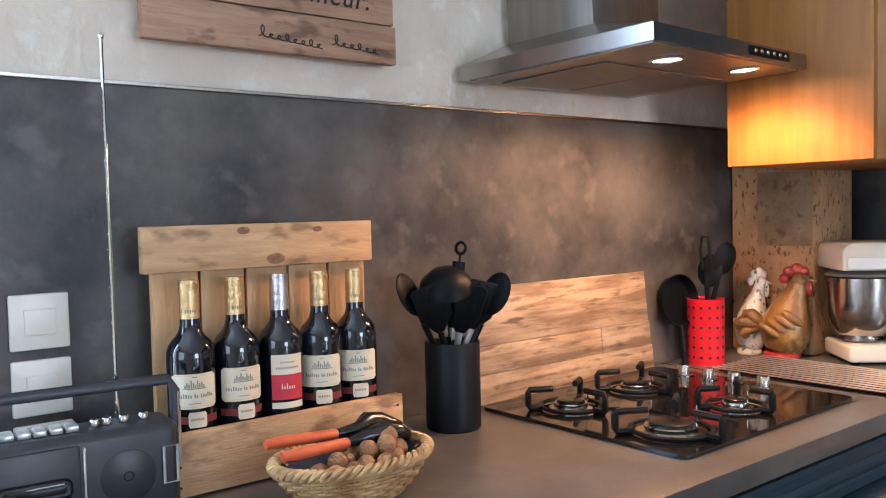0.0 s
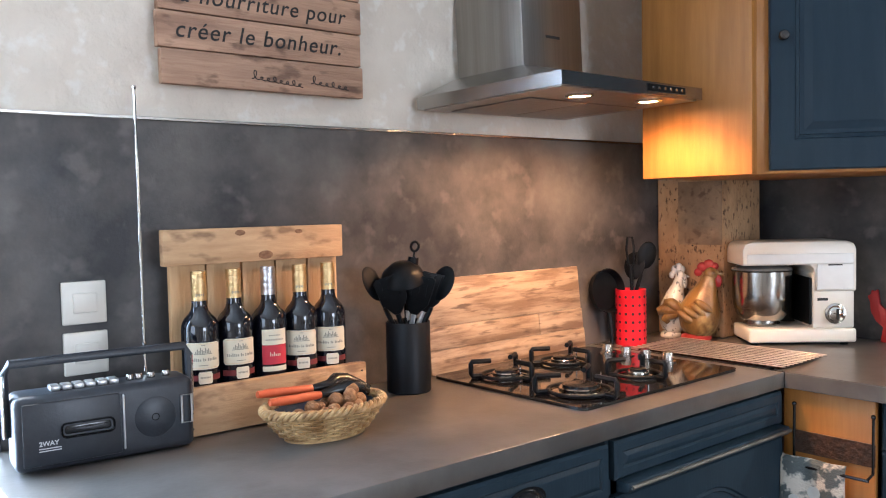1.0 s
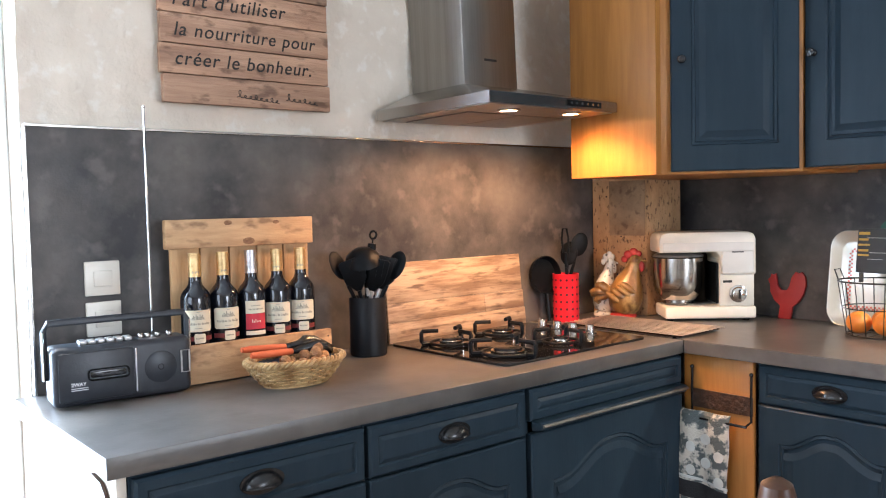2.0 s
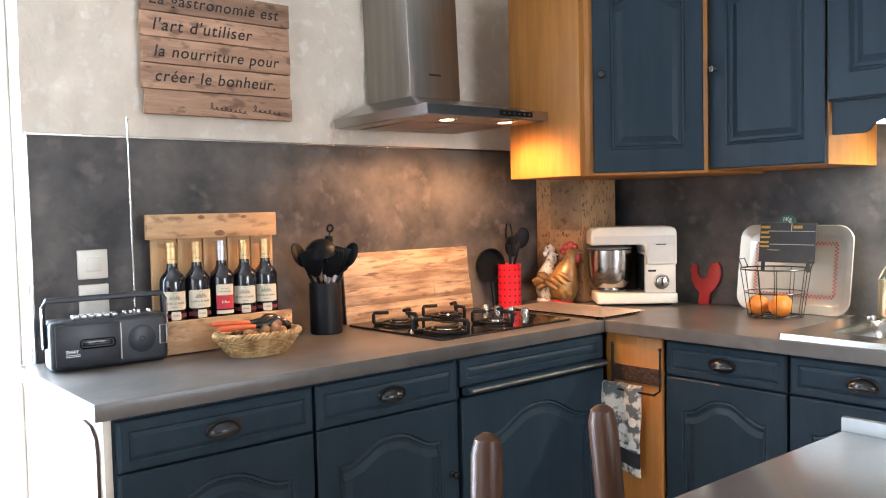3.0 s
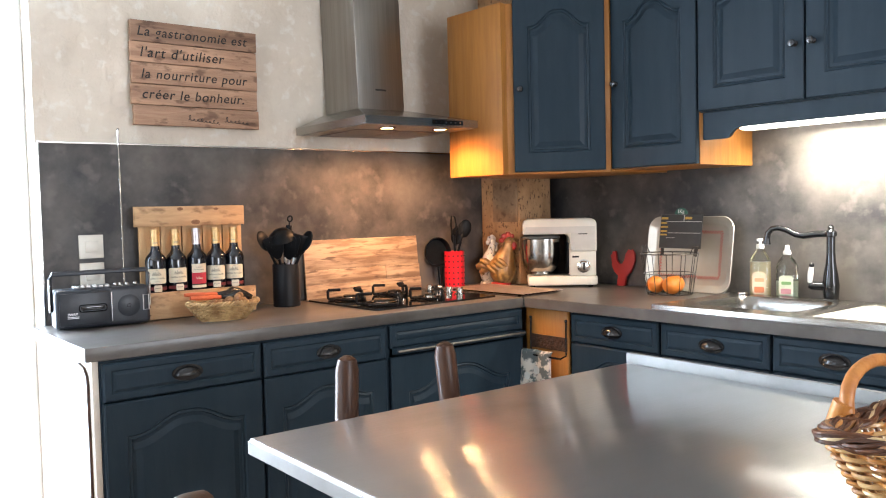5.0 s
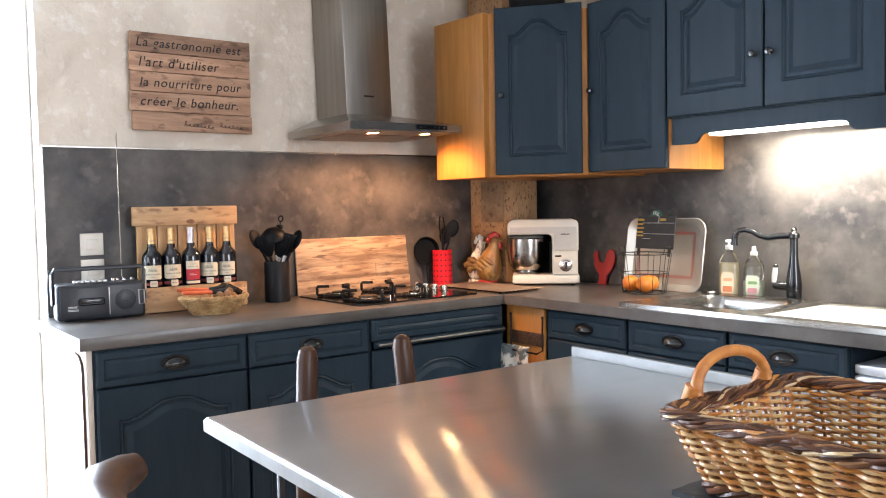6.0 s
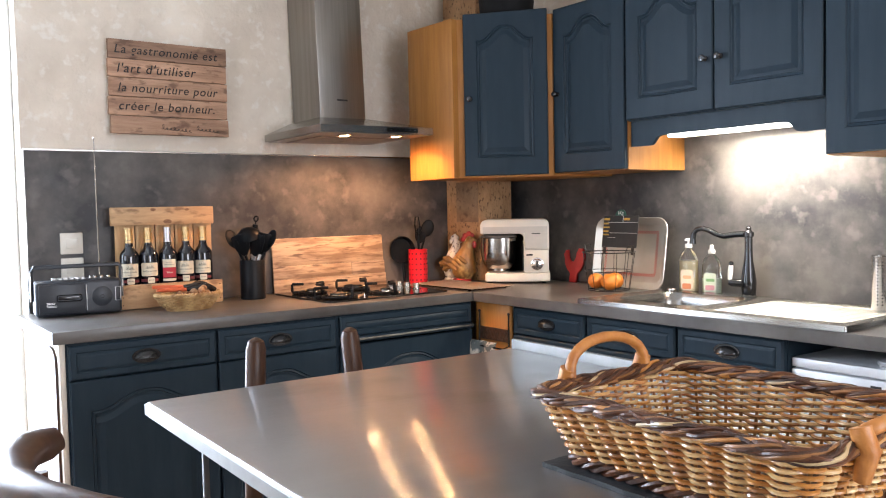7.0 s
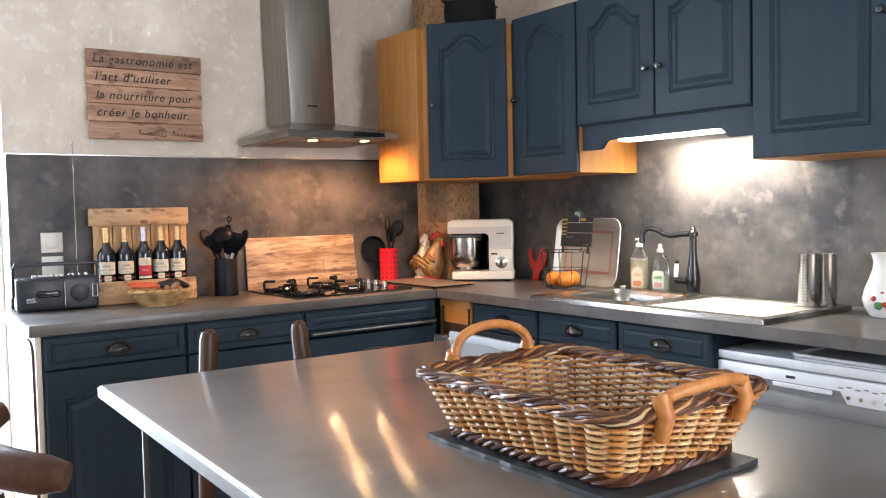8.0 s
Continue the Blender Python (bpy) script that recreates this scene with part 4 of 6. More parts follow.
def utensil(m, head, length, label, steel=True):
    """A kitchen tool: black stem, steel collar and a head, leaning out of a pot."""
    o = thing("kitchen_utensil", m, label, "utensil", "black kitchen utensils")
    b = bm_new()
    sweep(b, [(0, 0, 0), (0, 0, length * 0.6)], 0.0055, 8)
    part("grip", b, BLACKPLASTIC, o)
    b = bm_new()
    sweep(b, [(0, 0, length * 0.601), (0, 0, length * 0.78)], 0.006, 8)
    part("collar", b, SILVERP if steel else BLACKPLASTIC, o)
    b = bm_new()
    z0 = length * 0.781
    if head == "spoon":
        sweep(b, [(0, 0, z0), (0, 0, z0 + 0.03)], 0.0045, 8)
        ball(b, 1.0, pose(0, 0, z0 + 0.062) @ Matrix.Diagonal((0.032, 0.006, 0.043, 1)), 18, 12)
    elif head == "ladle":
        sweep(b, [(0, 0, z0), (0, 0.004, z0 + 0.04)], 0.0045, 8)
        lathe(b, [(0.0, -0.045), (0.026, -0.04), (0.047, -0.022), (0.054, 0.0), (0.052, 0.0), (0.044, -0.02), (0.0, -0.038)], 24, pose(0, -0.012, z0 + 0.055, 205))
    elif head == "turner":
        prism(b, [(-0.008, z0), (0.008, z0), (0.03, z0 + 0.03), (0.037, z0 + 0.09), (0.03, z0 + 0.096), (-0.03, z0 + 0.092), (-0.037, z0 + 0.084), (-0.03, z0 + 0.03)], -0.0015, 0.002, "y", 0.001)
        for k in (-1, 0, 1):
            box(b, k * 0.017 - 0.003, k * 0.017 + 0.003, -0.0026, -0.0018, z0 + 0.045, z0 + 0.09)
    elif head == "tongs":
        sweep(b, [(0.008, 0, z0), (0.012, 0, z0 + 0.05), (0.007, 0, z0 + 0.085), (-0.007, 0, z0 + 0.085), (-0.012, 0, z0 + 0.05), (-0.008, 0, z0)], 0.004, 8)
    elif head == "masher":
        sweep(b, [(0, 0, z0), (0, 0, z0 + 0.02)], 0.013, 10)
        sweep(b, [(0, 0, z0 + 0.02), (0, 0, z0 + 0.034)], 0.0025, 6)
        sweep(b, [(0.009 * math.cos(a * math.pi / 8), 0, z0 + 0.045 + 0.011 * math.sin(a * math.pi / 8)) for a in range(16)], 0.0035, 6, True)
    part("head", b, BLACKPLASTIC, o)
    return o


P0 = (1.021, 1.228, T + 0.008)


def leaning(p, az, tilt, foot, turn):
    """A tool in a pot at p: it leans towards az by tilt, its foot set back from the middle, its face turned by turn."""
    back = Matrix.Translation((p[0] - foot * math.cos(radians(az)), p[1] - foot * math.sin(radians(az)), p[2]))
    return back @ Matrix.Rotation(radians(az), 4, "Z") @ Matrix.Rotation(radians(tilt), 4, "Y") @ Matrix.Rotation(radians(turn - az), 4, "Z")


for az, tilt, foot, turn, head, ln, lab in (
        (150, 25, 0.036, 20, "spoon", 0.27, "black nylon spoon leaning out of the pot"),
        (-40, 26, 0.036, -80, "spoon", 0.268, "black nylon spoon leaning out of the pot"),
        (-172, 19, 0.03, -30, "turner", 0.24, "black slotted turner standing in the pot"),
        (100, 7, 0.02, -39, "ladle", 0.254, "black ladle standing in the pot"),
        (-110, 8, 0.022, -45, "spoon", 0.236, "black nylon spoon leaning out of the pot"),
        (-48, 21, 0.032, -25, "turner", 0.246, "black slotted turner standing in the pot"),
        (-78, 15, 0.028, -50, "turner", 0.23, "black slotted turner standing in the pot"),
        (-20, 8, 0.025, -39, "masher", 0.37, "black tool with a hanging ring standing in the pot")):
    utensil(leaning(P0, az, tilt, foot, turn), head, ln, lab, az in (-110, -48, -78))

# ---- board leaning behind the hob ----
BOARDWOOD = mat("sawn_board_print", (0.44, 0.315, 0.205), (0.22, 0.135, 0.08), 4, 0.5, bump=0.12, bscale=30, stretch=(1, 5, 9), detail=9, speck=(0.1, 0.055, 0.032), sscale=15, samount=0.85, sstretch=(0.8, 1, 5), contrast=(0.42, 0.58))
bd = thing("splash_board", pose(1.16, 1.314, T + 0.001, -5.5), "wood-look splash board leaning on the wall behind the hob", "board")
b = bm_new()
box(b, 0, 0.58, 0, 0.01, 0.122, 0.246, 0.0015)
part("plank", b, BOARDWOOD, bd)
b = bm_new()
box(b, 0, 0.4, 0.0003, 0.01, 0.062, 0.1213, 0.0015)
part("plank", b, BOARDWOOD, bd)
b = bm_new()
box(b, 0.4008, 0.584, 0, 0.01, 0.062, 0.1213, 0.0015)
part("plank", b, BOARDWOOD, bd)
b = bm_new()
box(b, 0, 0.588, 0.0002, 0.01, 0.0, 0.0613, 0.0015)
part("plank", b, BOARDWOOD, bd)

# ---- gas hob ----
HOBGLASS = mat("black_hob_glass", (0.006, 0.006, 0.007), (0.01, 0.01, 0.011), 6, 0.06, spec=0.6)
hob = thing("gas_hob", pose(1.155, 0.806, T, 0, 0, 1.0), "black glass gas hob with four burners and cast pan supports", "hob")
b = bm_new()
bb = bmesh.new()
bmesh.ops.create_cube(bb, size=1)
for v in bb.verts:
    v.co = Vector(((v.co.x + 0.5) * 0.6, (v.co.y + 0.5) * 0.49, 0.001 + (v.co.z + 0.5) * 0.007))
bmesh.ops.bevel(bb, geom=[e for e in bb.edges if abs(e.verts[0].co.z - e.verts[1].co.z) > 0.001], offset=0.02, segments=5, profile=0.5, affect="EDGES")
merge(b, bb)
part("glass_plate", b, HOBGLASS, hob)
CASTIRON = mat("matt_cast_iron", (0.004, 0.004, 0.005), (0.008, 0.008, 0.008), 60, 0.5, bump=0.15, bscale=180, spec=0.2)
BURN = mat("burner_alloy", (0.5, 0.47, 0.43), (0.42, 0.4, 0.37), 40, 0.16, 1.0)
for x, y, rr in ((0.115, 0.345, 0.034), (0.11, 0.105, 0.048), (0.345, 0.36, 0.034), (0.345, 0.12, 0.026)):
    b = bm_new()
    lathe(b, [(0.0, 0.009), (rr * 1.3, 0.009), (rr * 1.3, 0.012), (rr, 0.014), (rr, 0.02), (rr * 0.95, 0.022), (0, 0.022)], 32)
    bn = part("burner", b, BURN, hob, "cast alloy gas burner", pose(x, y, 0))
    b = bm_new()
    lathe(b, [(0.0, 0.0222), (rr * 0.82, 0.0222), (rr * 0.82, 0.027), (rr * 0.7, 0.029), (0, 0.029)], 32)
    part("burner_cap", b, BLACKMETAL, bn)
    b = bm_new()
    cyl(b, 0.002, 0.0012, 0.01, 0.05, pose(rr * 1.05, -rr * 0.4, 0), 8)
    part("igniter", b, CHROME, bn)
    b = bm_new()
    q = rr + 0.042
    sweep(b, [(q * 0.8 * math.cos(a * math.pi / 16), q * 0.8 * math.sin(a * math.pi / 16), 0.014) for a in range(32)], 0.0045, 8, True)
    for k in range(3):
        c, s_ = math.cos(k * math.pi / 1.5 + 2.6), math.sin(k * math.pi / 1.5 + 2.6)
        pts = [(q * 0.8, 0.014), (q * 1.12, 0.014), (q * 1.16, 0.02), (q * 1.16, 0.044), (q * 1.12, 0.05), (q * 0.5, 0.05)]
        sweep(b, [(u * c, u * s_, z) for u, z in pts], 0.0065, 6)
    part("pan_support", b, CASTIRON, bn, "black cast iron pan support")
for k, y in enumerate((0.375, 0.31, 0.245, 0.175)):
    b = bm_new()
    lathe(b, [(0.0, 0.0085), (0.021, 0.0085), (0.021, 0.011), (0.0145, 0.0125), (0.0135, 0.032), (0.012, 0.034), (0, 0.034)], 24)
    part("control_knob", b, STEEL, hob, "silver control knob", pose(0.548, y, 0))

# ---- red utensil can ----
RED = mat("red_enamel", (0.72, 0.015, 0.03), (0.62, 0.01, 0.02), 12, 0.35)
can = thing("red_utensil_can", pose(1.905, 1.27, T, 0, 0, 20), "bright red perforated metal utensil can", "utensil can")
b = bm_new()
lathe(b, [(0.0, 0.001), (0.046, 0.0), (0.0465, 0.004), (0.0465, 0.166), (0.0475, 0.168), (0.0455, 0.169), (0.0445, 0.166), (0.0445, 0.006), (0.0, 0.006)], 40)
cb_ = part("cup", b, RED, can)
b = bm_new()
cyl(b, 0.0042, 0.0042, 0, 0.0006, None, 10)
hole = mesh_of("hole", b, DARK)
for i in range(14):
    for j in range(6):
        a = 2 * math.pi * i / 14
        part("hole", hole, None, cb_, m=Matrix.Translation((0.0463 * math.cos(a), 0.0463 * math.sin(a), 0.02 + 0.0255 * j)) @ Matrix.Rotation(a, 4, "Z") @ Matrix.Rotation(math.pi / 2, 4, "Y"))
for az, tilt, foot, turn, head, ln, lab in ((150, 2, 0.01, -39, "tongs", 0.3, "black tongs standing in the red can"), (-38, 17, 0.03, -25, "spoon", 0.272, "black spoon leaning out of the red can"),
                                            (-10, 9, 0.02, -70, "spoon", 0.22, "black spoon leaning out of the red can")):
    utensil(leaning((1.905, 1.27, T + 0.008), az, tilt, foot, turn), head, ln, lab, False)
pan = thing("small_pan", pose(1.838, 1.322, 1.07, 84, 0, -6), "small black pan leaning upright against the wall panel", "pan")
b = bm_new()
lathe(b, [(0.0, 0.0), (0.056, 0.0), (0.062, 0.004), (0.068, 0.026), (0.066, 0.026), (0.058, 0.004), (0.0, 0.003)], 36)
part("dish", b, BLACKPLASTIC, pan)
b = bm_new()
sweep(b, [(0.0, -0.064, 0.018), (0.0, -0.11, 0.02), (0.0, -0.162, 0.02)], [0.007, 0.008, 0.006], 8)
part("handle", b, BLACKPLASTIC, pan)

# ---- steel grill rack ----
gr = thing("grill_rack", pose(1.932, 0.963, T, 0, 0, 1.5), "steel rod cooling rack lying on the worktop corner", "rack")
RODSTEEL = mat("satin_rod_steel", (0.74, 0.69, 0.63), None, 20, 0.42, 1.0)
for k in range(11):
    b = bm_new()
    x = -0.115 + 0.023 * k
    sweep(b, [(x, -0.23, 0.0118), (x, 0.23, 0.0118)], 0.0019, 8)
    part("rod", b, RODSTEEL, gr)
# dark sheet added below the rods so that the gaps read dark
b = bm_new()
box(b, -0.113, 0.113, -0.215, 0.215, 0.0041, 0.0066, 0.001, 1)
part("backing", b, mat("dark_gap_brown", (0.02, 0.009, 0.006), (0.012, 0.006, 0.004), 20, 0.95, spec=0.05), gr, "dark brown sheet added to darken the gaps between the rods")
for y in (-0.19, 0.19):
    b = bm_new()
    box(b, -0.12, 0.12, y - 0.006, y + 0.006, 0.0068, 0.0098, 0.001, 1)
    part("crossbar", b, BLACKMETAL, gr)
for x in (-0.105, 0.105):
    for y in (-0.19, 0.19):
        b = bm_new()
        cyl(b, 0.006, 0.006, 0, 0.0039, pose(x, y, 0), 10)
        part("foot", b, BLACKPLASTIC, gr)


# ---- pottery hens beside the post ----
GLAZE = mat("brown_glazed_pottery", (0.3, 0.15, 0.035), (0.11, 0.05, 0.014), 16, 0.35, bump=0.4, bscale=40, coat=0.35, speck=(0.48, 0.32, 0.12), sscale=22, samount=0.6, stretch=(1, 1, 0.6))
WHITEGLAZE = mat("speckled_white_pottery", (0.68, 0.64, 0.56), (0.55, 0.5, 0.43), 20, 0.3, coat=0.4, speck=(0.05, 0.045, 0.04), sscale=55, samount=0.9)
REDGLAZE = mat("red_glazed_pottery", (0.42, 0.03, 0.022), (0.28, 0.014, 0.012), 20, 0.3, coat=0.4)


def hen(m, comb, material, label, tail=True):
    """A pottery hen: one plain form."""
    b = bm_new()
    sweep(b, [(0.0, 0, 0.018), (0.004, 0, 0.035), (0.008, 0, 0.065), (0.012, 0, 0.1), (0.022, 0, 0.135), (0.032, 0, 0.165), (0.038, 0, 0.19), (0.042, 0, 0.205)],
          [0.038, 0.051, 0.059, 0.055, 0.041, 0.026, 0.0195, 0.014], 24)
    ball(b, 0.0205, pose(0.042, 0, 0.199), 16, 12)
    sweep(b, [(0.056, 0, 0.2), (0.08, 0, 0.196)], [0.009, 0.002], 10)
    # fanned tail plumes with a curled tip
    for k, (a, size) in enumerate(((150, 0.9), (182, 1.1), (214, 1.0)) if tail else ()):
        c, q = math.cos(radians(a)), math.sin(radians(a))
        reach = [(-0.04 + u * size * c - w * q, 0.006 * (k - 1), 0.086 + u * size * q * 0.9 + w * c) for u, w in ((0.0, 0.0), (0.024, -0.004), (0.046, -0.008), (0.06, -0.002), (0.058, 0.008), (0.048, 0.008))]
        sweep(b, reach, [0.014, 0.021, 0.02, 0.014, 0.009, 0.005], 12, flat=0.8)
    # wing feathers in relief
    for s_ in (-1, 1):
        for k in range(4):
            ball(b, 1.0, pose(0.022 - 0.017 * k, s_ * (0.052 - 0.001 * k), 0.108 - 0.011 * k, 0, 38, 0) @ Matrix.Diagonal((0.03, 0.012, 0.0115, 1)), 14, 10)
        ball(b, 0.004, pose(0.05, s_ * 0.018, 0.204), 10, 8)
    n = len(b.faces)
    lathe(b, [(0.0, 0.0), (0.042, 0.0), (0.046, 0.006), (0.043, 0.014), (0.036, 0.0185), (0.0, 0.019)], 24)
    for x, z, r in ((0.006, 0.203, 0.012), (0.018, 0.219, 0.015), (0.036, 0.226, 0.016), (0.052, 0.221, 0.012)):
        ball(b, 1.0, pose(x, 0, z) @ Matrix.Diagonal((r, 0.008, r, 1)), 12, 8)
    for s_ in (-1, 1):
        ball(b, 1.0, pose(0.062, s_ * 0.006, 0.178) @ Matrix.Diagonal((0.01, 0.006, 0.019, 1)), 12, 8)
    b.faces.ensure_lookup_table()
    for f in b.faces[n:]:
        f.material_index = 1
    o = solid("pottery_hen", b, material, label, "pottery hen", m=m)
    o.data.materials.append(comb)
    return o


hen(pose(2.103, 1.172, T, 0, 0, -58) @ Matrix.Diagonal((1.06, 1.06, 1.04, 1)), REDGLAZE, GLAZE, "brown glazed pottery hen standing before the timber post")
hen(pose(2.1, 1.264, T, 0, 0, -50) @ Matrix.Diagonal((0.72, 0.72, 0.98, 1)), WHITEGLAZE, WHITEGLAZE, "speckled white pottery hen behind the brown hen", False)

# ---- stand mixer ----
MIXW = mat("cream_white_mixer", (0.7, 0.66, 0.58), (0.66, 0.62, 0.54), 8, 0.3, bump=0.02)
MIXS = mat("silver_mixer_face", (0.56, 0.54, 0.5), (0.52, 0.5, 0.46), 20, 0.35, 0.2)
mx_ = thing("stand_mixer", pose(2.088, 1.005, T, 0, 0, -43), "cream stand mixer with a steel bowl and round dial", "stand mixer")
L = 0.33
b = bm_new()
box(b, 0.02, L, 0.0, 0.17, 0.008, 0.05, 0.008, 3)
part("base", b, MIXW, mx_)
b = bm_new()
box(b, 0.205, L - 0.006, 0.006, 0.164, 0.0505, 0.215, 0.005, 3)
part("column", b, MIXW, mx_)
b = bm_new()
prism(b, [(0.0, 0.238), (0.0, 0.285), (0.008, 0.3), (0.025, 0.308), (L - 0.03, 0.308), (L - 0.01, 0.3), (L - 0.003, 0.284), (L - 0.003, 0.16), (0.21, 0.16), (0.205, 0.225), (0.192, 0.238)], -0.004, 0.174, "y", 0.006)
part("arm", b, MIXW, mx_)
b = bm_new()
box(b, 0.012, L - 0.012, -0.0058, -0.0045, 0.242, 0.272, 0.001, 1)
box(b, 0.213, L - 0.012, -0.0058, -0.0045, 0.166, 0.2418, 0.001, 1)
part("side_plate", b, MIXS, mx_)
b = bm_new()
lathe(b, [(0.0, 0.0), (0.04, 0.0), (0.05, 0.006), (0.045, 0.012), (0.056, 0.018), (0.068, 0.032), (0.0755, 0.055), (0.078, 0.085), (0.078, 0.138), (0.081, 0.14), (0.0765, 0.14), (0.076, 0.085), (0.06, 0.03), (0.0, 0.022)], 40, pose(0.082, 0.085, 0.0505) @ Matrix.Diagonal((1.1, 1.0, 1.2, 1)))
part("bowl", b, mat("satin_bowl_steel", (0.46, 0.44, 0.41), (0.4, 0.38, 0.36), 6, 0.17, 1.0), mx_, "polished steel mixing bowl")
b = bm_new()
lathe(b, [(0.079, 0.141), (0.082, 0.142), (0.08, 0.147), (0.06, 0.156), (0.045, 0.157), (0.0, 0.157), (0.0, 0.15), (0.077, 0.145)], 36, pose(0.082, 0.085, 0.0505) @ Matrix.Diagonal((1.1, 1.0, 1.2, 1)))
part("bowl_lid", b, mat("smoked_plastic", (0.12, 0.115, 0.11), None, 20, 0.15), mx_, "dark splash guard")
b = bm_new()
box(b, 0.196, 0.2045, 0.01, 0.16, 0.06, 0.2, 0.003)
part("column_face", b, BLACKPLASTIC, mx_, "black inner column face")
b = bm_new()
lathe(b, [(0.0, 0.0), (0.03, 0.0), (0.03, 0.004), (0.024, 0.006), (0.022, 0.018), (0.019, 0.02), (0, 0.02)], 28, pose(0.268, 0.004, 0.094, 90))
dl = part("dial", b, CHROME, mx_, "chrome speed dial")
b = bm_new()
box(b, 0.264, 0.272, -0.019, -0.0165, 0.078, 0.11, 0.001, 1)
part("pointer", b, DARK, dl)
for x0, x1, z0, z1 in ((0.245, 0.285, 0.236, 0.24), (0.218, 0.248, 0.132, 0.14)):
    b = bm_new()
    box(b, x0, x1, -0.0066 if z0 > 0.2 else 0.0045, -0.0055 if z0 > 0.2 else 0.0062, z0, z1)
    part("print_bar", b, DARK, mx_)
for x in (0.04, L - 0.03):
    for y in (0.02, 0.15):
        b = bm_new()
        cyl(b, 0.011, 0.012, 0, 0.008, pose(x, y, 0), 14)
        part("foot", b, BLACKPLASTIC, mx_)

# ---- red cockerel cut-out ----
b = bm_new()
ck = [(0.045, 0.0), (0.05, 0.045), (0.028, 0.062), (0.012, 0.09), (0.008, 0.12), (0.0, 0.135), (0.01, 0.142), (0.012, 0.155), (0.02, 0.15), (0.028, 0.157), (0.032, 0.14),
      (0.036, 0.115), (0.052, 0.1), (0.07, 0.1), (0.08, 0.115), (0.086, 0.145), (0.1, 0.165), (0.112, 0.16), (0.122, 0.166), (0.134, 0.15), (0.138, 0.12), (0.13, 0.085), (0.112, 0.058), (0.094, 0.044), (0.09, 0.0)]
prism(b, ck, 0.0, 0.012, "y", 0.0015)
solid("cockerel_cutout", b, mat("red_painted_wood", (0.4, 0.02, 0.018), (0.3, 0.014, 0.012), 8, 0.5, bump=0.08), "red painted wooden cockerel silhouette leaning on the panel", "ornament", m=pose(2.425, 0.8, T, -6, 0, -90))


# ---- enamel tray ----
def rounded(w, h, r, n=7):
    pts = []
    for cx, cz, a0 in ((w - r, r, -90), (w - r, h - r, 0), (r, h - r, 90), (r, r, 180)):
        pts += [(cx + r * math.cos(radians(a0 + 90 * k / n)), cz + r * math.sin(radians(a0 + 90 * k / n))) for k in range(n + 1)]
    return pts


TRAY = mat("cream_tray", (0.54, 0.5, 0.43), (0.46, 0.42, 0.35), 6, 0.22, 0.3, coat=0.5)
tr = thing("serving_tray", pose(2.385, 0.57, T, -8, 0, -92), "cream serving tray with a red check border leaning on the panel", "tray")
TWD, THT = 0.42, 0.312
b = bm_new()
loops = []
for d, y in ((0.0, 0.0), (0.002, -0.003), (0.006, -0.002), (0.03, 0.016), (0.034, 0.017)):
    loops.append([b.verts.new((d + x, y, d + z)) for x, z in rounded(TWD - 2 * d, THT - 2 * d, 0.055 - d * 0.6)])
back = [[b.verts.new((d + x, y, d + z)) for x, z in rounded(TWD - 2 * d, THT - 2 * d, 0.055 - d * 0.6)] for d, y in ((0.028, 0.02), (0.004, 0.003))]
for p, q in zip(loops, loops[1:]):
    for i in range(len(p)):
        b.faces.new((p[i], p[(i + 1) % len(p)], q[(i + 1) % len(p)], q[i]))
b.faces.new(loops[-1])
for p, q in ((loops[0], back[1]), (back[1], back[0])):
    for i in range(len(p)):
        b.faces.new((p[i], p[(i + 1) % len(p)], q[(i + 1) % len(p)], q[i]))
b.faces.new(back[0])
part("dish", b, TRAY, tr)
CHECK = mat("dull_red_print", (0.36, 0.07, 0.05), None, 20, 0.5)
b = bm_new()
for k in range(46):
    for j in range(2):
        x = 0.062 + 0.0064 * k
        if (k + j) % 2 == 0:
            for z in (0.058, 0.243):
                box(b, x, x + 0.0062, 0.0152, 0.0162, z + 0.0064 * j, z + 0.0064 * j + 0.0062)
for k in range(28):
    for j in range(2):
        z = 0.068 + 0.0064 * k
        if (k + j) % 2 == 0:
            for x in (0.056, 0.349):
                box(b, x + 0.0064 * j, x + 0.0064 * j + 0.0062, 0.0152, 0.0162, z, z + 0.0062)
tagged(part("check_border", b, CHECK, tr, "printed red check border"), kind="stuff")

# ---- wire basket with oranges and slate card ----
wb = thing("wire_basket", pose(2.265, 0.352, T), "round black wire fruit basket on the worktop", "wire basket")
WIRE = mat("dark_wire", (0.05, 0.045, 0.04), None, 40, 0.35, 0.8)
R0, R1, HB = 0.088, 0.112, 0.165
for z, rr, th in ((0.004, R0, 0.0025), (0.085, (R0 + R1) / 2, 0.0018), (HB, R1, 0.0026)):
    b = bm_new()
    sweep(b, [(rr * math.cos(a * math.pi / 24), rr * math.sin(a * math.pi / 24), z) for a in range(48)], th, 6, True)
    part("ring", b, WIRE, wb)
for k in range(12):
    a = 2 * math.pi * k / 12
    b = bm_new()
    sweep(b, [(R0 * math.cos(a), R0 * math.sin(a), 0.004), (R1 * math.cos(a), R1 * math.sin(a), HB)], 0.0015, 6)
    part("upright", b, WIRE, wb)
for k in range(5):
    y = -0.07 + 0.035 * k
    b = bm_new()
    xx = math.sqrt(max(0, R0 ** 2 - y * y))
    sweep(b, [(-xx, y, 0.004), (xx, y, 0.004)], 0.0014, 6)
    part("base_wire", b, WIRE, wb)
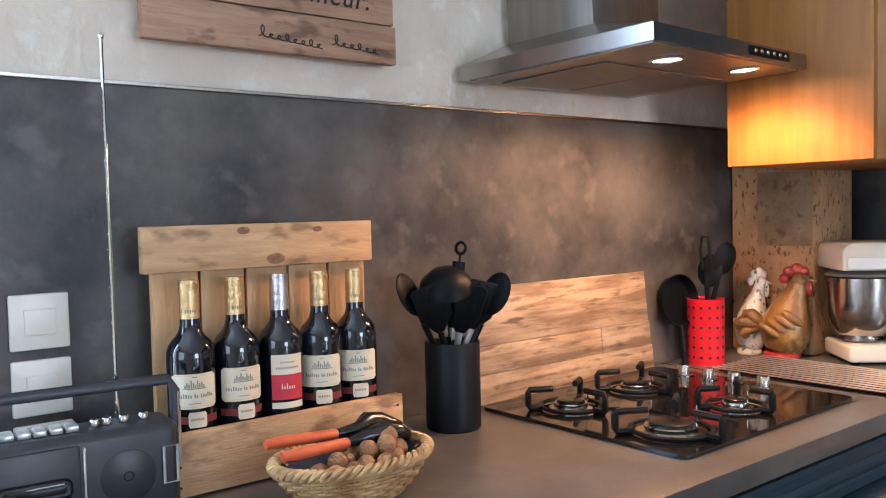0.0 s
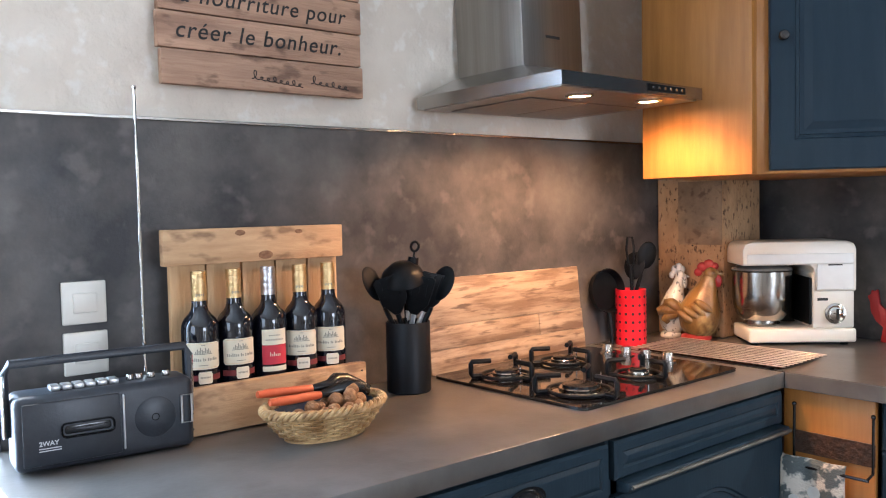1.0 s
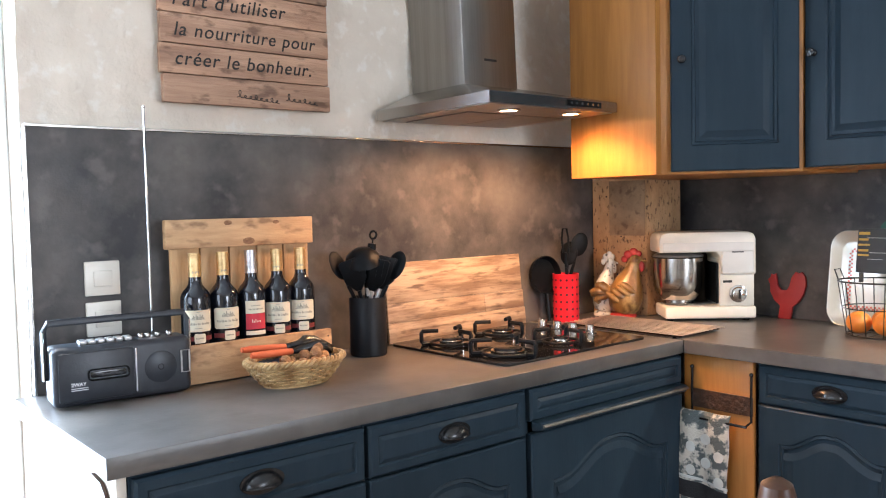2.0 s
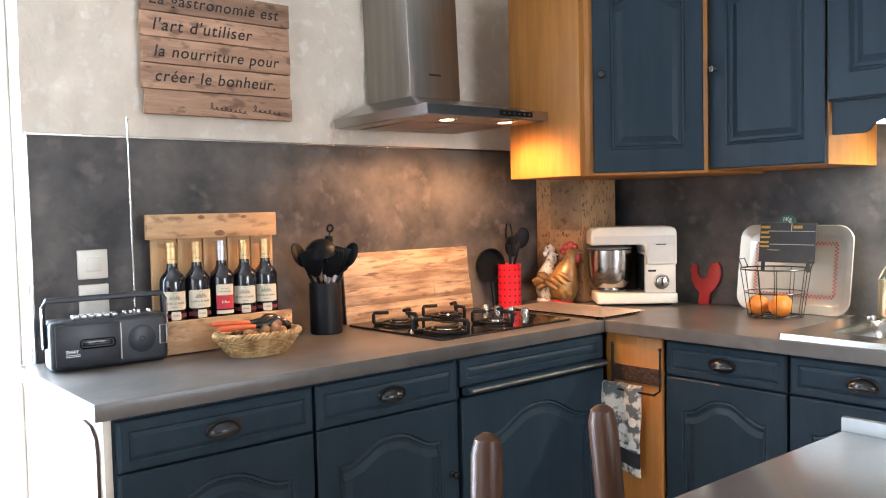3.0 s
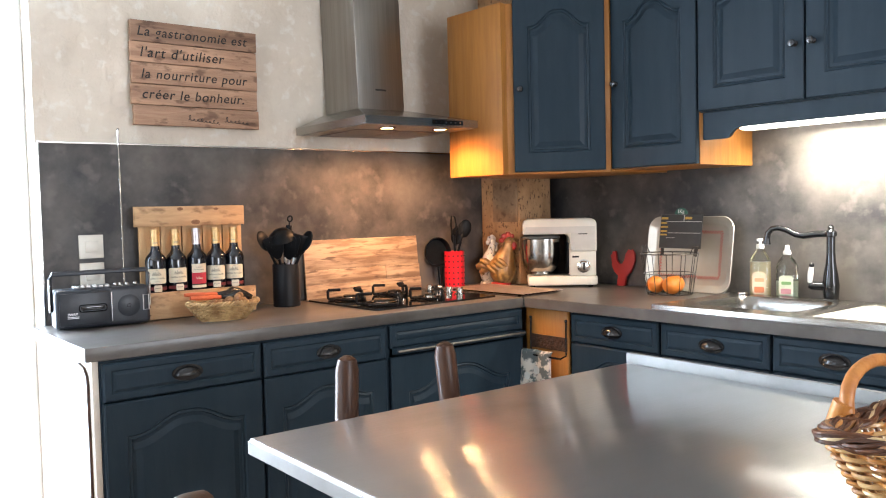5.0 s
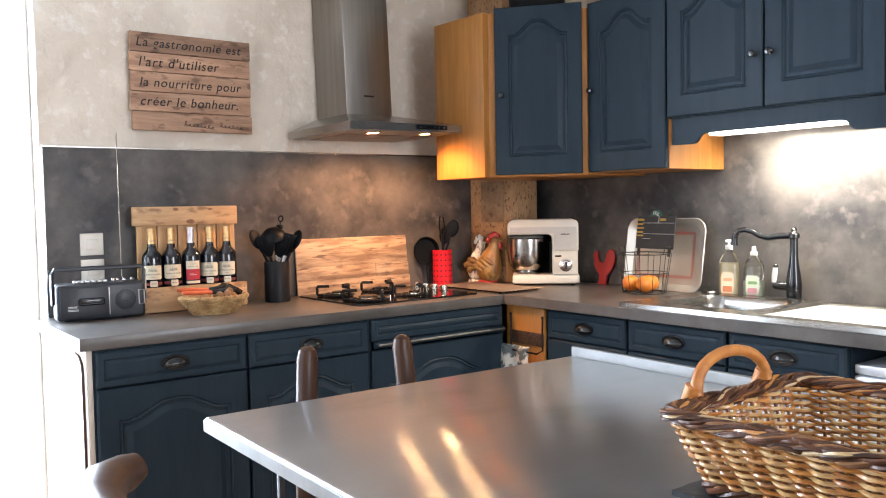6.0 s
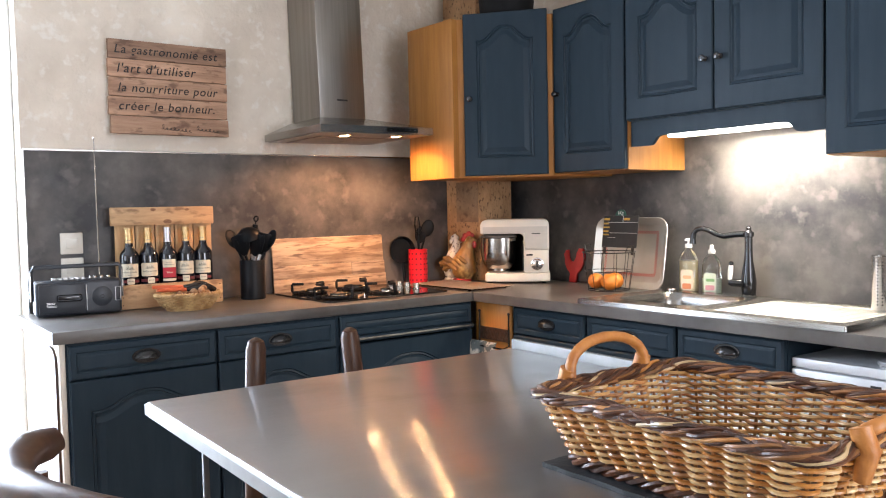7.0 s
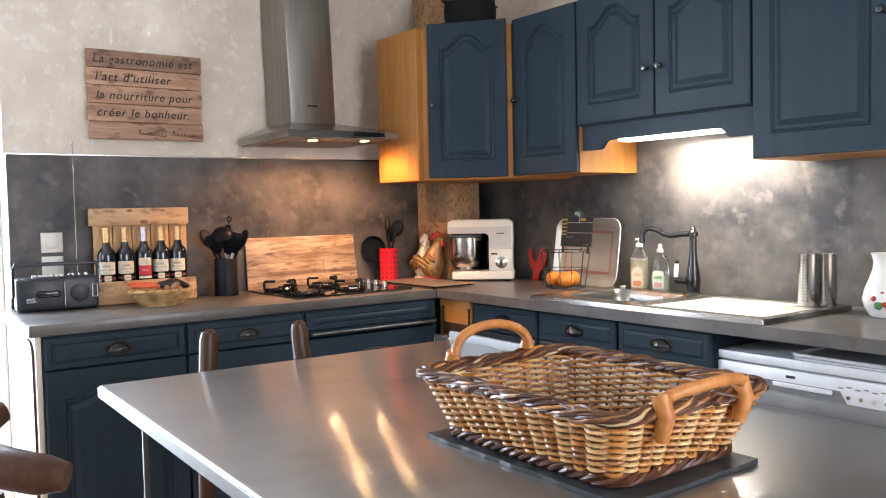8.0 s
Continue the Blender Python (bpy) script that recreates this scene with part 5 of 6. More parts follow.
for a in (math.pi * 0.5, math.pi * 1.5):
    b = bm_new()
    c, s_ = math.cos(a), math.sin(a)
    sweep(b, [(R1 * c - 0.02 * s_, R1 * s_ + 0.02 * c, HB), ((R1 + 0.012) * c - 0.018 * s_, (R1 + 0.012) * s_ + 0.018 * c, HB + 0.03), ((R1 + 0.012) * c + 0.018 * s_, (R1 + 0.012) * s_ - 0.018 * c, HB + 0.03), (R1 * c + 0.02 * s_, R1 * s_ - 0.02 * c, HB)], 0.002, 6)
    part("handle", b, WIRE, wb)
PEEL = mat("orange_peel", (0.75, 0.25, 0.03), (0.6, 0.17, 0.02), 12, 0.42, bump=0.25, bscale=160)
for x, y, rr in ((-0.03, 0.045, 0.036), (-0.035, -0.035, 0.037), (0.04, 0.0, 0.036)):
    b = bm_new()
    ball(b, rr, Matrix.Diagonal((1.03, 1.0, 0.94, 1)), 24, 16)
    cyl(b, 0.003, 0.002, rr * 0.93, rr * 0.97, None, 8)
    solid("orange", b, PEEL, "ripe orange lying in the wire basket", "fruit", "oranges in the basket", m=pose(2.265 + x, 0.352 + y, T + 0.006 + rr * 0.94, 12, 20, 30))
SLATE = mat("black_slate_card", (0.012, 0.014, 0.014), (0.02, 0.022, 0.022), 20, 0.45, bump=0.05)
YELLOW = mat("ochre_print", (0.55, 0.33, 0.05), None, 30, 0.6)
CHALK = mat("chalk_white", (0.65, 0.66, 0.62), None, 30, 0.8)
GREEN = mat("dark_green_tag", (0.01, 0.09, 0.06), None, 30, 0.5)
card = thing("price_card", pose(2.325, 0.448, 1.088, -8, 0, -94), "black price card with ochre print and a green weight tag", "price card")
b = bm_new()
box(b, 0, 0.208, 0, 0.004, 0, 0.138, 0.001, 1)
part("board", b, SLATE, card)
b = bm_new()
box(b, 0.012, 0.026, 0.0005, 0.0035, -0.03, -0.0002)
part("clip", b, WIRE, card)
b = bm_new()
box(b, 0.18, 0.194, 0.0005, 0.0035, -0.03, -0.0002)
part("clip", b, WIRE, card)
for x0, x1, z0, z1 in ((0.004, 0.038, 0.118, 0.127), (0.004, 0.034, 0.1, 0.107), (0.004, 0.04, 0.084, 0.09), (0.004, 0.036, 0.066, 0.073), (0.004, 0.038, 0.052, 0.058), (0.125, 0.158, 0.118, 0.128)):
    b = bm_new()
    box(b, x0, x1, -0.0012, -0.0002, z0, z1)
    part("print_bar", b, YELLOW, card)
for x0, x1, z0, z1 in ((0.03, 0.205, 0.108, 0.1095), (0.04, 0.205, 0.062, 0.0635), (0.118, 0.12, 0.11, 0.136), (0.034, 0.08, 0.042, 0.0432)):
    b = bm_new()
    box(b, x0, x1, -0.0012, -0.0002, z0, z1)
    part("ruled_line", b, CHALK, card)
b = bm_new()
prism(b, [(0.1 + 0.032 * math.cos(math.pi * k / 14), 0.1385 + 0.027 * math.sin(math.pi * k / 14)) for k in range(15)], 0.0, 0.003, "y")
tag = part("weight_tag", b, GREEN, card, "half-round green weight tag")
text("lettering", "1Kg", 0.022, CHALK, tag, pose(0.082, -0.0008, 0.143, 90))

# ---- sink ----
sk = thing("sink", pose(0, 0, T), "stainless steel inset sink with bowl and drainer", "sink")
X0, X1, Y0, Y1 = 1.832, 2.345, 0.115, -0.912
BX0, BX1, BY0, BY1 = 1.93, 2.27, 0.03, -0.34
b = bm_new()


def ring_pts(x0, x1, y0, y1, r, z, n=6):
    return [(x0 + px, y1 + py, z) for px, py in rounded(x1 - x0, y0 - y1, r, n)]


outer = [b.verts.new(p) for p in ring_pts(X0, X1, Y0, Y1, 0.006, 0.017)]
low = [b.verts.new(p) for p in ring_pts(X0 - 0.002, X1 + 0.002, Y0 + 0.002, Y1 - 0.002, 0.008, 0.001)]
bowl = [[b.verts.new(p) for p in ring_pts(BX0 + d, BX1 - d, BY0 - d, BY1 + d, 0.06, z)] for d, z in ((0, 0.0168), (0.004, 0.011), (0.01, -0.02), (0.02, -0.13), (0.035, -0.145))]
drn = [[b.verts.new(p) for p in ring_pts(1.89 + d, 2.305 - d, -0.39 - d, -0.875 + d, 0.03, z)] for d, z in ((0, 0.0168), (0.012, 0.009))]
ed = []
for loop in (outer, bowl[0], drn[0]):
    ed += [b.edges.new((loop[i], loop[(i + 1) % len(loop)])) for i in range(len(loop))]
bmesh.ops.triangle_fill(b, use_beauty=True, edges=ed)
for p, q in [(outer, low)] + list(zip(bowl, bowl[1:])) + [(drn[0], drn[1])]:
    for i in range(len(p)):
        b.faces.new((p[i], p[(i + 1) % len(p)], q[(i + 1) % len(p)], q[i]))
b.faces.new(bowl[-1])
part("basin", b, SINKSTEEL, sk)
# drainer floor and ribs, with reflected light painted in as paler steel
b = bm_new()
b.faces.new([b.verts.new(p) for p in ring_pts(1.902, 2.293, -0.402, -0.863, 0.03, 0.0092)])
dr = part("drainer", b, GLARESTEEL, sk, "ribbed steel drainer with its glare put into a paler steel")
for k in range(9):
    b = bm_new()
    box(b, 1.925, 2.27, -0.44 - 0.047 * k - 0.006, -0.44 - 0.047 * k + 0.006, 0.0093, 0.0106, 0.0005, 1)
    part("rib", b, GLARESTEEL, dr)
b = bm_new()
lathe(b, [(0.0, -0.1435), (0.035, -0.1435), (0.04, -0.142), (0.0, -0.142)], 24, pose(2.1, -0.16, 0))
part("waste", b, CHROME, sk)
b = bm_new()
cyl(b, 0.018, 0.016, 0.0172, 0.025, pose(2.315, 0.06, 0), 20, 0.002)
part("waste_knob", b, CHROME, sk)

# ---- black tap ----
BLK = mat("gloss_black_tap", (0.006, 0.006, 0.007), None, 30, 0.14, coat=0.2)
tp = thing("tap", pose(2.395, -0.238, T), "glossy black swan-neck kitchen tap with a white porcelain lever", "tap")
b = bm_new()
lathe(b, [(0.0, 0.0), (0.031, 0.0), (0.031, 0.006), (0.026, 0.012), (0.027, 0.03), (0.029, 0.06), (0.024, 0.1), (0.017, 0.14), (0.0145, 0.18), (0.0145, 0.232), (0.02, 0.236), (0.02, 0.25), (0.012, 0.256), (0.009, 0.262), (0.011, 0.267), (0.006, 0.274), (0.0, 0.276)], 28)
part("column", b, BLK, tp)
b = bm_new()
d = Vector((-0.06, 0.21, 0)).normalized()
sp = [(0.0, 0.244), (0.05, 0.243), (0.09, 0.236), (0.12, 0.241), (0.15, 0.258), (0.178, 0.266), (0.2, 0.262), (0.214, 0.246), (0.218, 0.224), (0.218, 0.205)]
sweep(b, [(d.x * s_, d.y * s_, z) for s_, z in sp], [0.012, 0.012, 0.0115, 0.011, 0.0105, 0.0105, 0.0105, 0.011, 0.0115, 0.014], 12)
part("spout", b, BLK, tp)
b = bm_new()
sweep(b, [(0, 0, 0.055), (-0.03, 0.055, 0.058), (-0.034, 0.062, 0.062)], [0.016, 0.015, 0.012], 12)
part("lever_base", b, BLK, tp)
b = bm_new()
sweep(b, [(-0.034, 0.06, 0.07), (-0.034, 0.057, 0.1), (-0.034, 0.054, 0.125)], [0.008, 0.0105, 0.0085], 12)
part("lever", b, mat("white_porcelain", (0.8, 0.78, 0.74), None, 20, 0.15), tp, "white porcelain lever")
b = bm_new()
ball(b, 0.009, pose(-0.034, 0.053, 0.132), 12, 8)
part("lever_cap", b, BLK, tp)


# ---- soap bottles ----
CLEAR = glass("clear_plastic", (0.95, 0.96, 0.94), 0.03)


def soap(m, liquid, colour2, h, label, pump):
    o = thing("soap_bottle", m, label, "bottle", "bottles behind the sink")
    sc = Matrix.Diagonal((0.62, 1.0, 1.0, 1))
    b = bm_new()
    lathe(b, [(0.0, 0.001), (0.034, 0.0), (0.038, 0.004), (0.039, 0.05), (0.037, h * 0.62), (0.028, h * 0.72), (0.014, h * 0.8), (0.012, h * 0.83), (0.0, h * 0.83)], 28, sc)
    part("flask", b, CLEAR, o)
    b = bm_new()
    lathe(b, [(0.0, 0.003), (0.032, 0.003), (0.036, 0.006), (0.0365, 0.05), (0.035, h * (0.6 if pump else 0.34)), (0.0, h * (0.6 if pump else 0.34))], 28, sc)
    part("liquid", b, liquid, o)
    b = bm_new()
    cyl(b, 0.0145, 0.0135, h * 0.83, h * 0.9, None, 18, 0.001)
    if pump:
        cyl(b, 0.005, 0.005, h * 0.9, h * 0.96, None, 10)
        box(b, -0.028, 0.012, -0.008, 0.008, h * 0.955, h, 0.003)
    else:
        cyl(b, 0.009, 0.007, h * 0.9, h, None, 14, 0.001)
    part("cap", b, WHITEPAINT, o)
    b = bm_new()
    prism(b, [(-0.024 + px, 0.018 + pz) for px, pz in rounded(0.048, h * 0.36, 0.012)], -0.0265, -0.0255, "y")
    lb = part("label", b, mat("soap_label", colour2, None, 20, 0.4), o, m=pose(0, 0, 0, 0, 0, -90))
    b = bm_new()
    prism(b, [(-0.018 + px, 0.022 + pz) for px, pz in rounded(0.036, h * 0.1, 0.005)], -0.0275, -0.0268, "y")
    part("print_panel", b, mat("label_print", (0.5, 0.16, 0.06) if pump else (0.45, 0.2, 0.22), None, 20, 0.4), lb)
    b = bm_new()
    prism(b, [(-0.016 + px, h * 0.28 + pz) for px, pz in rounded(0.034, h * 0.06, 0.004)], -0.0275, -0.0268, "y")
    part("print_panel", b, mat("label_print", (0.6, 0.32, 0.16) if pump else (0.14, 0.27, 0.1), None, 20, 0.4), lb)
    return o


soap(pose(2.372, 0.02, T, 0, 0, 20), mat("cream_soap", (0.72, 0.62, 0.38), None, 20, 0.3), (0.7, 0.58, 0.42), 0.225, "clear pump bottle of cream hand soap behind the sink", True)
soap(pose(2.388, -0.078, T, 0, 0, 20), mat("clear_green_liquid", (0.45, 0.52, 0.4), None, 20, 0.2), (0.5, 0.55, 0.42), 0.2, "clear bottle of washing-up liquid with a white cap", False)

# ---- cutlery holder and jug ----
PERF = mat("steel_cutlery", (0.6, 0.58, 0.55), (0.5, 0.48, 0.46), 10, 0.22, 1.0)
ch = thing("cutlery_holder", pose(2.3, -0.815, T + 0.0125, 0, 0, -30), "twin-tube perforated steel cutlery holder on the drainer", "cutlery holder")
b = bm_new()
cyl(b, 0.0026, 0.0026, 0, 0.0006, None, 8)
slot = mesh_of("slot", b, DARK)
for x in (-0.032, 0.032):
    b = bm_new()
    lathe(b, [(0.0, 0.001), (0.032, 0.0), (0.0335, 0.003), (0.0335, 0.172), (0.0345, 0.175), (0.0315, 0.175), (0.0315, 0.004), (0.0, 0.004)], 36)
    tb = part("tube", b, PERF, ch, m=pose(x, 0, 0))
    for a in (-150, -125, -60, -35):
        for k in range(14):
            part("slot", slot, None, tb, m=Matrix.Rotation(radians(a), 4, "Z") @ Matrix.Translation((0.0334, 0, 0.02 + 0.0105 * k)) @ Matrix.Rotation(math.pi / 2, 4, "Y"))
PORC = mat("white_glazed_porcelain", (0.78, 0.76, 0.72), (0.72, 0.7, 0.66), 10, 0.15, coat=0.4)
jg = thing("jug", pose(2.262, -1.06, T), "white porcelain jug painted with red fruit and green leaves", "jug")
b = bm_new()
lathe(b, [(0.0, 0.0), (0.04, 0.0), (0.046, 0.006), (0.06, 0.03), (0.066, 0.055), (0.06, 0.085), (0.046, 0.12), (0.036, 0.15), (0.034, 0.175), (0.04, 0.195), (0.044, 0.2), (0.04, 0.198), (0.031, 0.175), (0.033, 0.15), (0.05, 0.085), (0.0, 0.02)], 40)
part("body", b, PORC, jg)
b = bm_new()
sweep(b, [(0, -0.034, 0.18), (0.0, -0.07, 0.178), (0.0, -0.088, 0.14), (0.0, -0.08, 0.095), (0.0, -0.058, 0.075)], [0.006, 0.007, 0.007, 0.007, 0.006], 10)
part("handle", b, PORC, jg)
LEAF = mat("painted_leaf", (0.05, 0.2, 0.05), None, 20, 0.3)
random.seed(4)
for k in range(22):
    a = radians(random.uniform(170, 260))
    z = random.uniform(0.035, 0.1)
    rr = 0.0655 - 14 * (z - 0.055) ** 2 if z > 0.055 else 0.0655 - 10 * (0.055 - z) ** 2
    b = bm_new()
    ball(b, 1.0, Matrix.Translation((rr * math.cos(a), rr * math.sin(a), z)) @ Matrix.Rotation(a, 4, "Z") @ Matrix.Diagonal((0.002, 0.0095, 0.009 if k % 3 else 0.014, 1)), 8, 6)
    part("painted_fruit" if k % 3 else "painted_leaf", b, REDGLAZE if k % 3 else LEAF, jg)

# ---- dishwasher with a tray on top ----
APPL = mat("silver_white_appliance", (0.66, 0.68, 0.7), (0.6, 0.62, 0.64), 6, 0.35, 0.1)
dw = thing("dishwasher", pose(1.89, -0.716, 0, 0, 0, -90), "silver-white freestanding dishwasher under the worktop", "dishwasher")
b = bm_new()
box(b, 0, 0.598, 0.02, 0.55, 0.02, 0.806, 0.004)
part("body", b, APPL, dw)
b = bm_new()
box(b, 0.003, 0.595, -0.006, 0.0195, 0.1, 0.69, 0.006)
part("door", b, APPL, dw)
b = bm_new()
box(b, 0.003, 0.595, -0.008, 0.0195, 0.694, 0.774, 0.006)
cp = part("control_panel", b, APPL, dw)
b = bm_new()
box(b, 0.003, 0.595, -0.004, 0.0195, 0.779, 0.806, 0.003)
part("top_edge", b, APPL, dw)
# no hollow here: the recess's shade is a flat plate of darker grey
b = bm_new()
prism(b, [(0.13, 0.696), (0.43, 0.696), (0.405, 0.737), (0.16, 0.737)], -0.0092, -0.0081, "y")
part("recess_shade", b, mat("recess_shade_grey", (0.16, 0.17, 0.18), (0.12, 0.13, 0.14), 10, 0.35), cp, "flat grey plate with the shade of the handle recess painted in")
b = bm_new()
box(b, 0.2, 0.385, -0.0165, -0.0094, 0.722, 0.736, 0.003)
part("grip", b, mat("bright_grip", (0.75, 0.76, 0.78), None, 10, 0.3), cp, "bright grip bar")
b = bm_new()
box(b, 0.24, 0.27, -0.0095, -0.0081, 0.75, 0.758)
part("badge", b, DARK, cp)
for k in range(7):
    b = bm_new()
    box(b, 0.4 + 0.024 * k, 0.414 + 0.024 * k, -0.0095, -0.0081, 0.745 + 0.004 * (k % 2), 0.749 + 0.004 * (k % 2))
    part("print_bar", b, GREYINK, cp)
for k in range(4):
    b = bm_new()
    cyl(b, 0.006, 0.0055, 0, 0.003, pose(0.43 + 0.035 * k, -0.0082, 0.722, 90), 12)
    part("button", b, CHROME, cp)
b = bm_new()
prism(b, rounded(0.42, 0.3, 0.03), 0.0, 0.004, "z")
bb = rounded(0.42, 0.3, 0.03)
sweep(b, [(x, y, 0.012) for x, y in bb], 0.006, 6, True)
solid("oven_tray", b, APPL, "pale metal tray lying on top of the dishwasher", "tray", m=pose(1.9, -1.26, 0.8065))

# ---- towel rail and tea towel ----
tw = thing("towel_rail", pose(1.847, 0.72, 0.66, 0, 0, -90), "dark ornate metal towel rail on the oak corner panel", "towel rail")
b = bm_new()
box(b, 0.0, 0.2, -0.006, -0.001, 0.045, 0.1, 0.001, 1)
part("plate", b, mat("dark_rusty_metal", (0.05, 0.03, 0.02), (0.1, 0.05, 0.03), 60, 0.5, 0.5, bump=0.6, bscale=90), tw)
for x in (0.004, 0.196):
    b = bm_new()
    sweep(b, [(x, -0.004, 0.165), (x, -0.006, 0.1), (x, -0.006, 0.03), (x, -0.04, 0.022)], 0.0035, 6)
    ball(b, 0.006, pose(x, -0.005, 0.165), 8, 6)
    part("bracket", b, BLACKMETAL, tw)
b = bm_new()
sweep(b, [(0.0, -0.04, 0.022), (0.2, -0.04, 0.022)], 0.004, 8)
part("bar", b, BLACKMETAL, tw)
TOWEL = mat("patterned_tea_towel", (0.62, 0.58, 0.5), (0.1, 0.12, 0.12), 22, 0.95, bump=0.5, bscale=220, contrast=(0.46, 0.54), detail=3, stretch=(1, 1, 1))
b = bm_new()
rows = []
for j in range(25):
    row = []
    for i in range(15):
        u = i / 14
        z = 0.03 - 0.27 * j / 24 if j > 2 else 0.03 + 0.004 * (3 - j)
        y = -0.048 - 0.006 * math.sin(u * 9 + 0.5) - 0.004 * math.sin(u * 4 + j * 0.1) + (0.016 * (3 - j) / 3 if j < 3 else 0)
        row.append(b.verts.new((-0.012 + 0.155 * u + 0.004 * math.sin(j * 0.3), y, z - 0.02 * u * (j / 24))))
    rows.append(row)
for p, q in zip(rows, rows[1:]):
    for i in range(14):
        b.faces.new((p[i], p[i + 1], q[i + 1], q[i]))
ext = bmesh.ops.extrude_face_region(b, geom=list(b.faces))
bmesh.ops.translate(b, verts=[g for g in ext["geom"] if isinstance(g, bmesh.types.BMVert)], vec=(0, 0.004, 0))
tt = thing("tea_towel", pose(1.847, 0.72, 0.66, 0, 0, -90), "patterned grey and cream tea towel hanging from the rail", "towel")
part("cloth", b, TOWEL, tt)
for z0, z1, mm in ((-0.215, -0.165, mat("black_band", (0.02, 0.02, 0.022), None, 40, 0.95, bump=0.4, bscale=200)), (-0.157, -0.15, CHALK)):
    b = bm_new()
    prev = None
    for i in range(15):
        u = i / 14
        y = -0.0505 - 0.006 * math.sin(u * 9 + 0.5) - 0.004 * math.sin(u * 4 + 2.1)
        cur = [b.verts.new((-0.01 + 0.155 * u, y, z - 0.016 * u)) for z in (z0, z1)] + [b.verts.new((-0.01 + 0.155 * u, y + 0.003, z - 0.016 * u)) for z in (z1, z0)]
        if prev:
            for k in range(4):
                b.faces.new((prev[k], cur[k], cur[(k + 1) % 4], prev[(k + 1) % 4]))
        prev = cur
    part("woven_band", b, mm, tt)
for cx, cz in ((0.03, -0.06), (0.075, -0.1), (0.12, -0.07), (0.03, -0.13), (0.12, -0.145), (0.075, -0.03)):
    b = bm_new()
    u = (cx + 0.012) / 0.155
    y = -0.0515 - 0.006 * math.sin(u * 9 + 0.5) - 0.004 * math.sin(u * 4 + 1)
    cyl(b, 0.016, 0.016, 0, 0.001, pose(cx, y, cz - 0.01 * u, 90), 16)
    part("woven_spot", b, CHALK, tt)


# ---- chairs ----
def chair(m, label):
    """A rustic chair: x across, back at y = 0, seat towards -y."""
    o = thing("chair", m, label, "chair", "dark wooden chairs round the table")
    for s_ in (-1, 1):
        b = bm_new()
        pts = [(s_ * 0.165, -0.03, 0.0), (s_ * 0.165, -0.02, 0.44), (s_ * 0.148, 0.0, 0.7), (s_ * 0.132, 0.012, 0.93), (s_ * 0.131, 0.012, 0.952), (s_ * 0.1305, 0.012, 0.96)]
        sweep(b, pts, [0.019, 0.021, 0.028, 0.028, 0.022, 0.009], 14, flat=0.9)
        part("back_post", b, DARKWOOD, o)
        b = bm_new()
        sweep(b, [(s_ * 0.19, -0.38, 0.0), (s_ * 0.19, -0.37, 0.43)], [0.016, 0.02], 12)
        part("leg", b, DARKWOOD, o)
    for z, h2 in ((0.57, 0.035), (0.7, 0.04)):
        b = bm_new()
        n = 10
        prism(b, [(-0.15 + 0.3 * i / n, z + 0.0) for i in range(n + 1)] + [(0.15 - 0.3 * i / n, z + h2 + 0.015 * math.sin(math.pi * i / n)) for i in range(n + 1)], -0.006, 0.012, "y", 0.002)
        part("back_slat", b, DARKWOOD, o)
    b = bm_new()
    prism(b, [(-0.175, -0.02), (0.175, -0.02), (0.21, -0.4), (-0.21, -0.4)], 0.43, 0.46, "z", 0.008)
    part("seat", b, mat("woven_rush", (0.4, 0.28, 0.13), (0.3, 0.19, 0.08), 60, 0.8, bump=0.5, bscale=80), o, "woven rush seat")
    for y in (-0.37, -0.1):
        b = bm_new()
        sweep(b, [(-0.18, y, 0.2), (0.18, y, 0.2)], 0.011, 10)
        part("stretcher", b, DARKWOOD, o)
    return o


chair(pose(0.556, -0.175, 0, 0, 0, -2), "dark brown wooden chair pushed under the far table end")
c2 = thing("armchair", pose(-0.165, -1.03, 0, 0, 0, 90), "dark varnished wooden chair with a curved bow back beside the table", "chair", "dark wooden chairs round the table")
b = bm_new()
bow = [(0.215, 0.0, 0.955), (0.21, 0.022, 0.95), (0.17, 0.055, 0.955), (0.09, 0.085, 0.958), (0.0, 0.095, 0.96), (-0.09, 0.085, 0.965), (-0.17, 0.055, 0.965), (-0.21, 0.022, 0.96), (-0.225, -0.005, 0.955)]
sweep(b, bow, [0.02, 0.028, 0.03, 0.03, 0.03, 0.03, 0.03, 0.029, 0.02], 14, flat=0.85)
part("bow_rail", b, DARKWOOD, c2)
for x in (-0.2, -0.1, 0.0, 0.1, 0.2):
    b = bm_new()
    sweep(b, [(x * 0.9, 0.03, 0.45), (x, 0.09 - abs(x) * 0.3, 0.915)], 0.012, 10)
    part("spindle", b, DARKWOOD, c2)
b = bm_new()
prism(b, [(-0.2, 0.06), (0.2, 0.06), (0.22, -0.16), (-0.22, -0.16)], 0.42, 0.455, "z", 0.008)
part("seat", b, DARKWOOD, c2)
for x in (-0.18, 0.18):
    for y in (0.03, -0.14):
        b = bm_new()
        sweep(b, [(x * 1.1, y, 0.0), (x, y, 0.42)], [0.015, 0.02], 10)
        part("leg", b, DARKWOOD, c2)

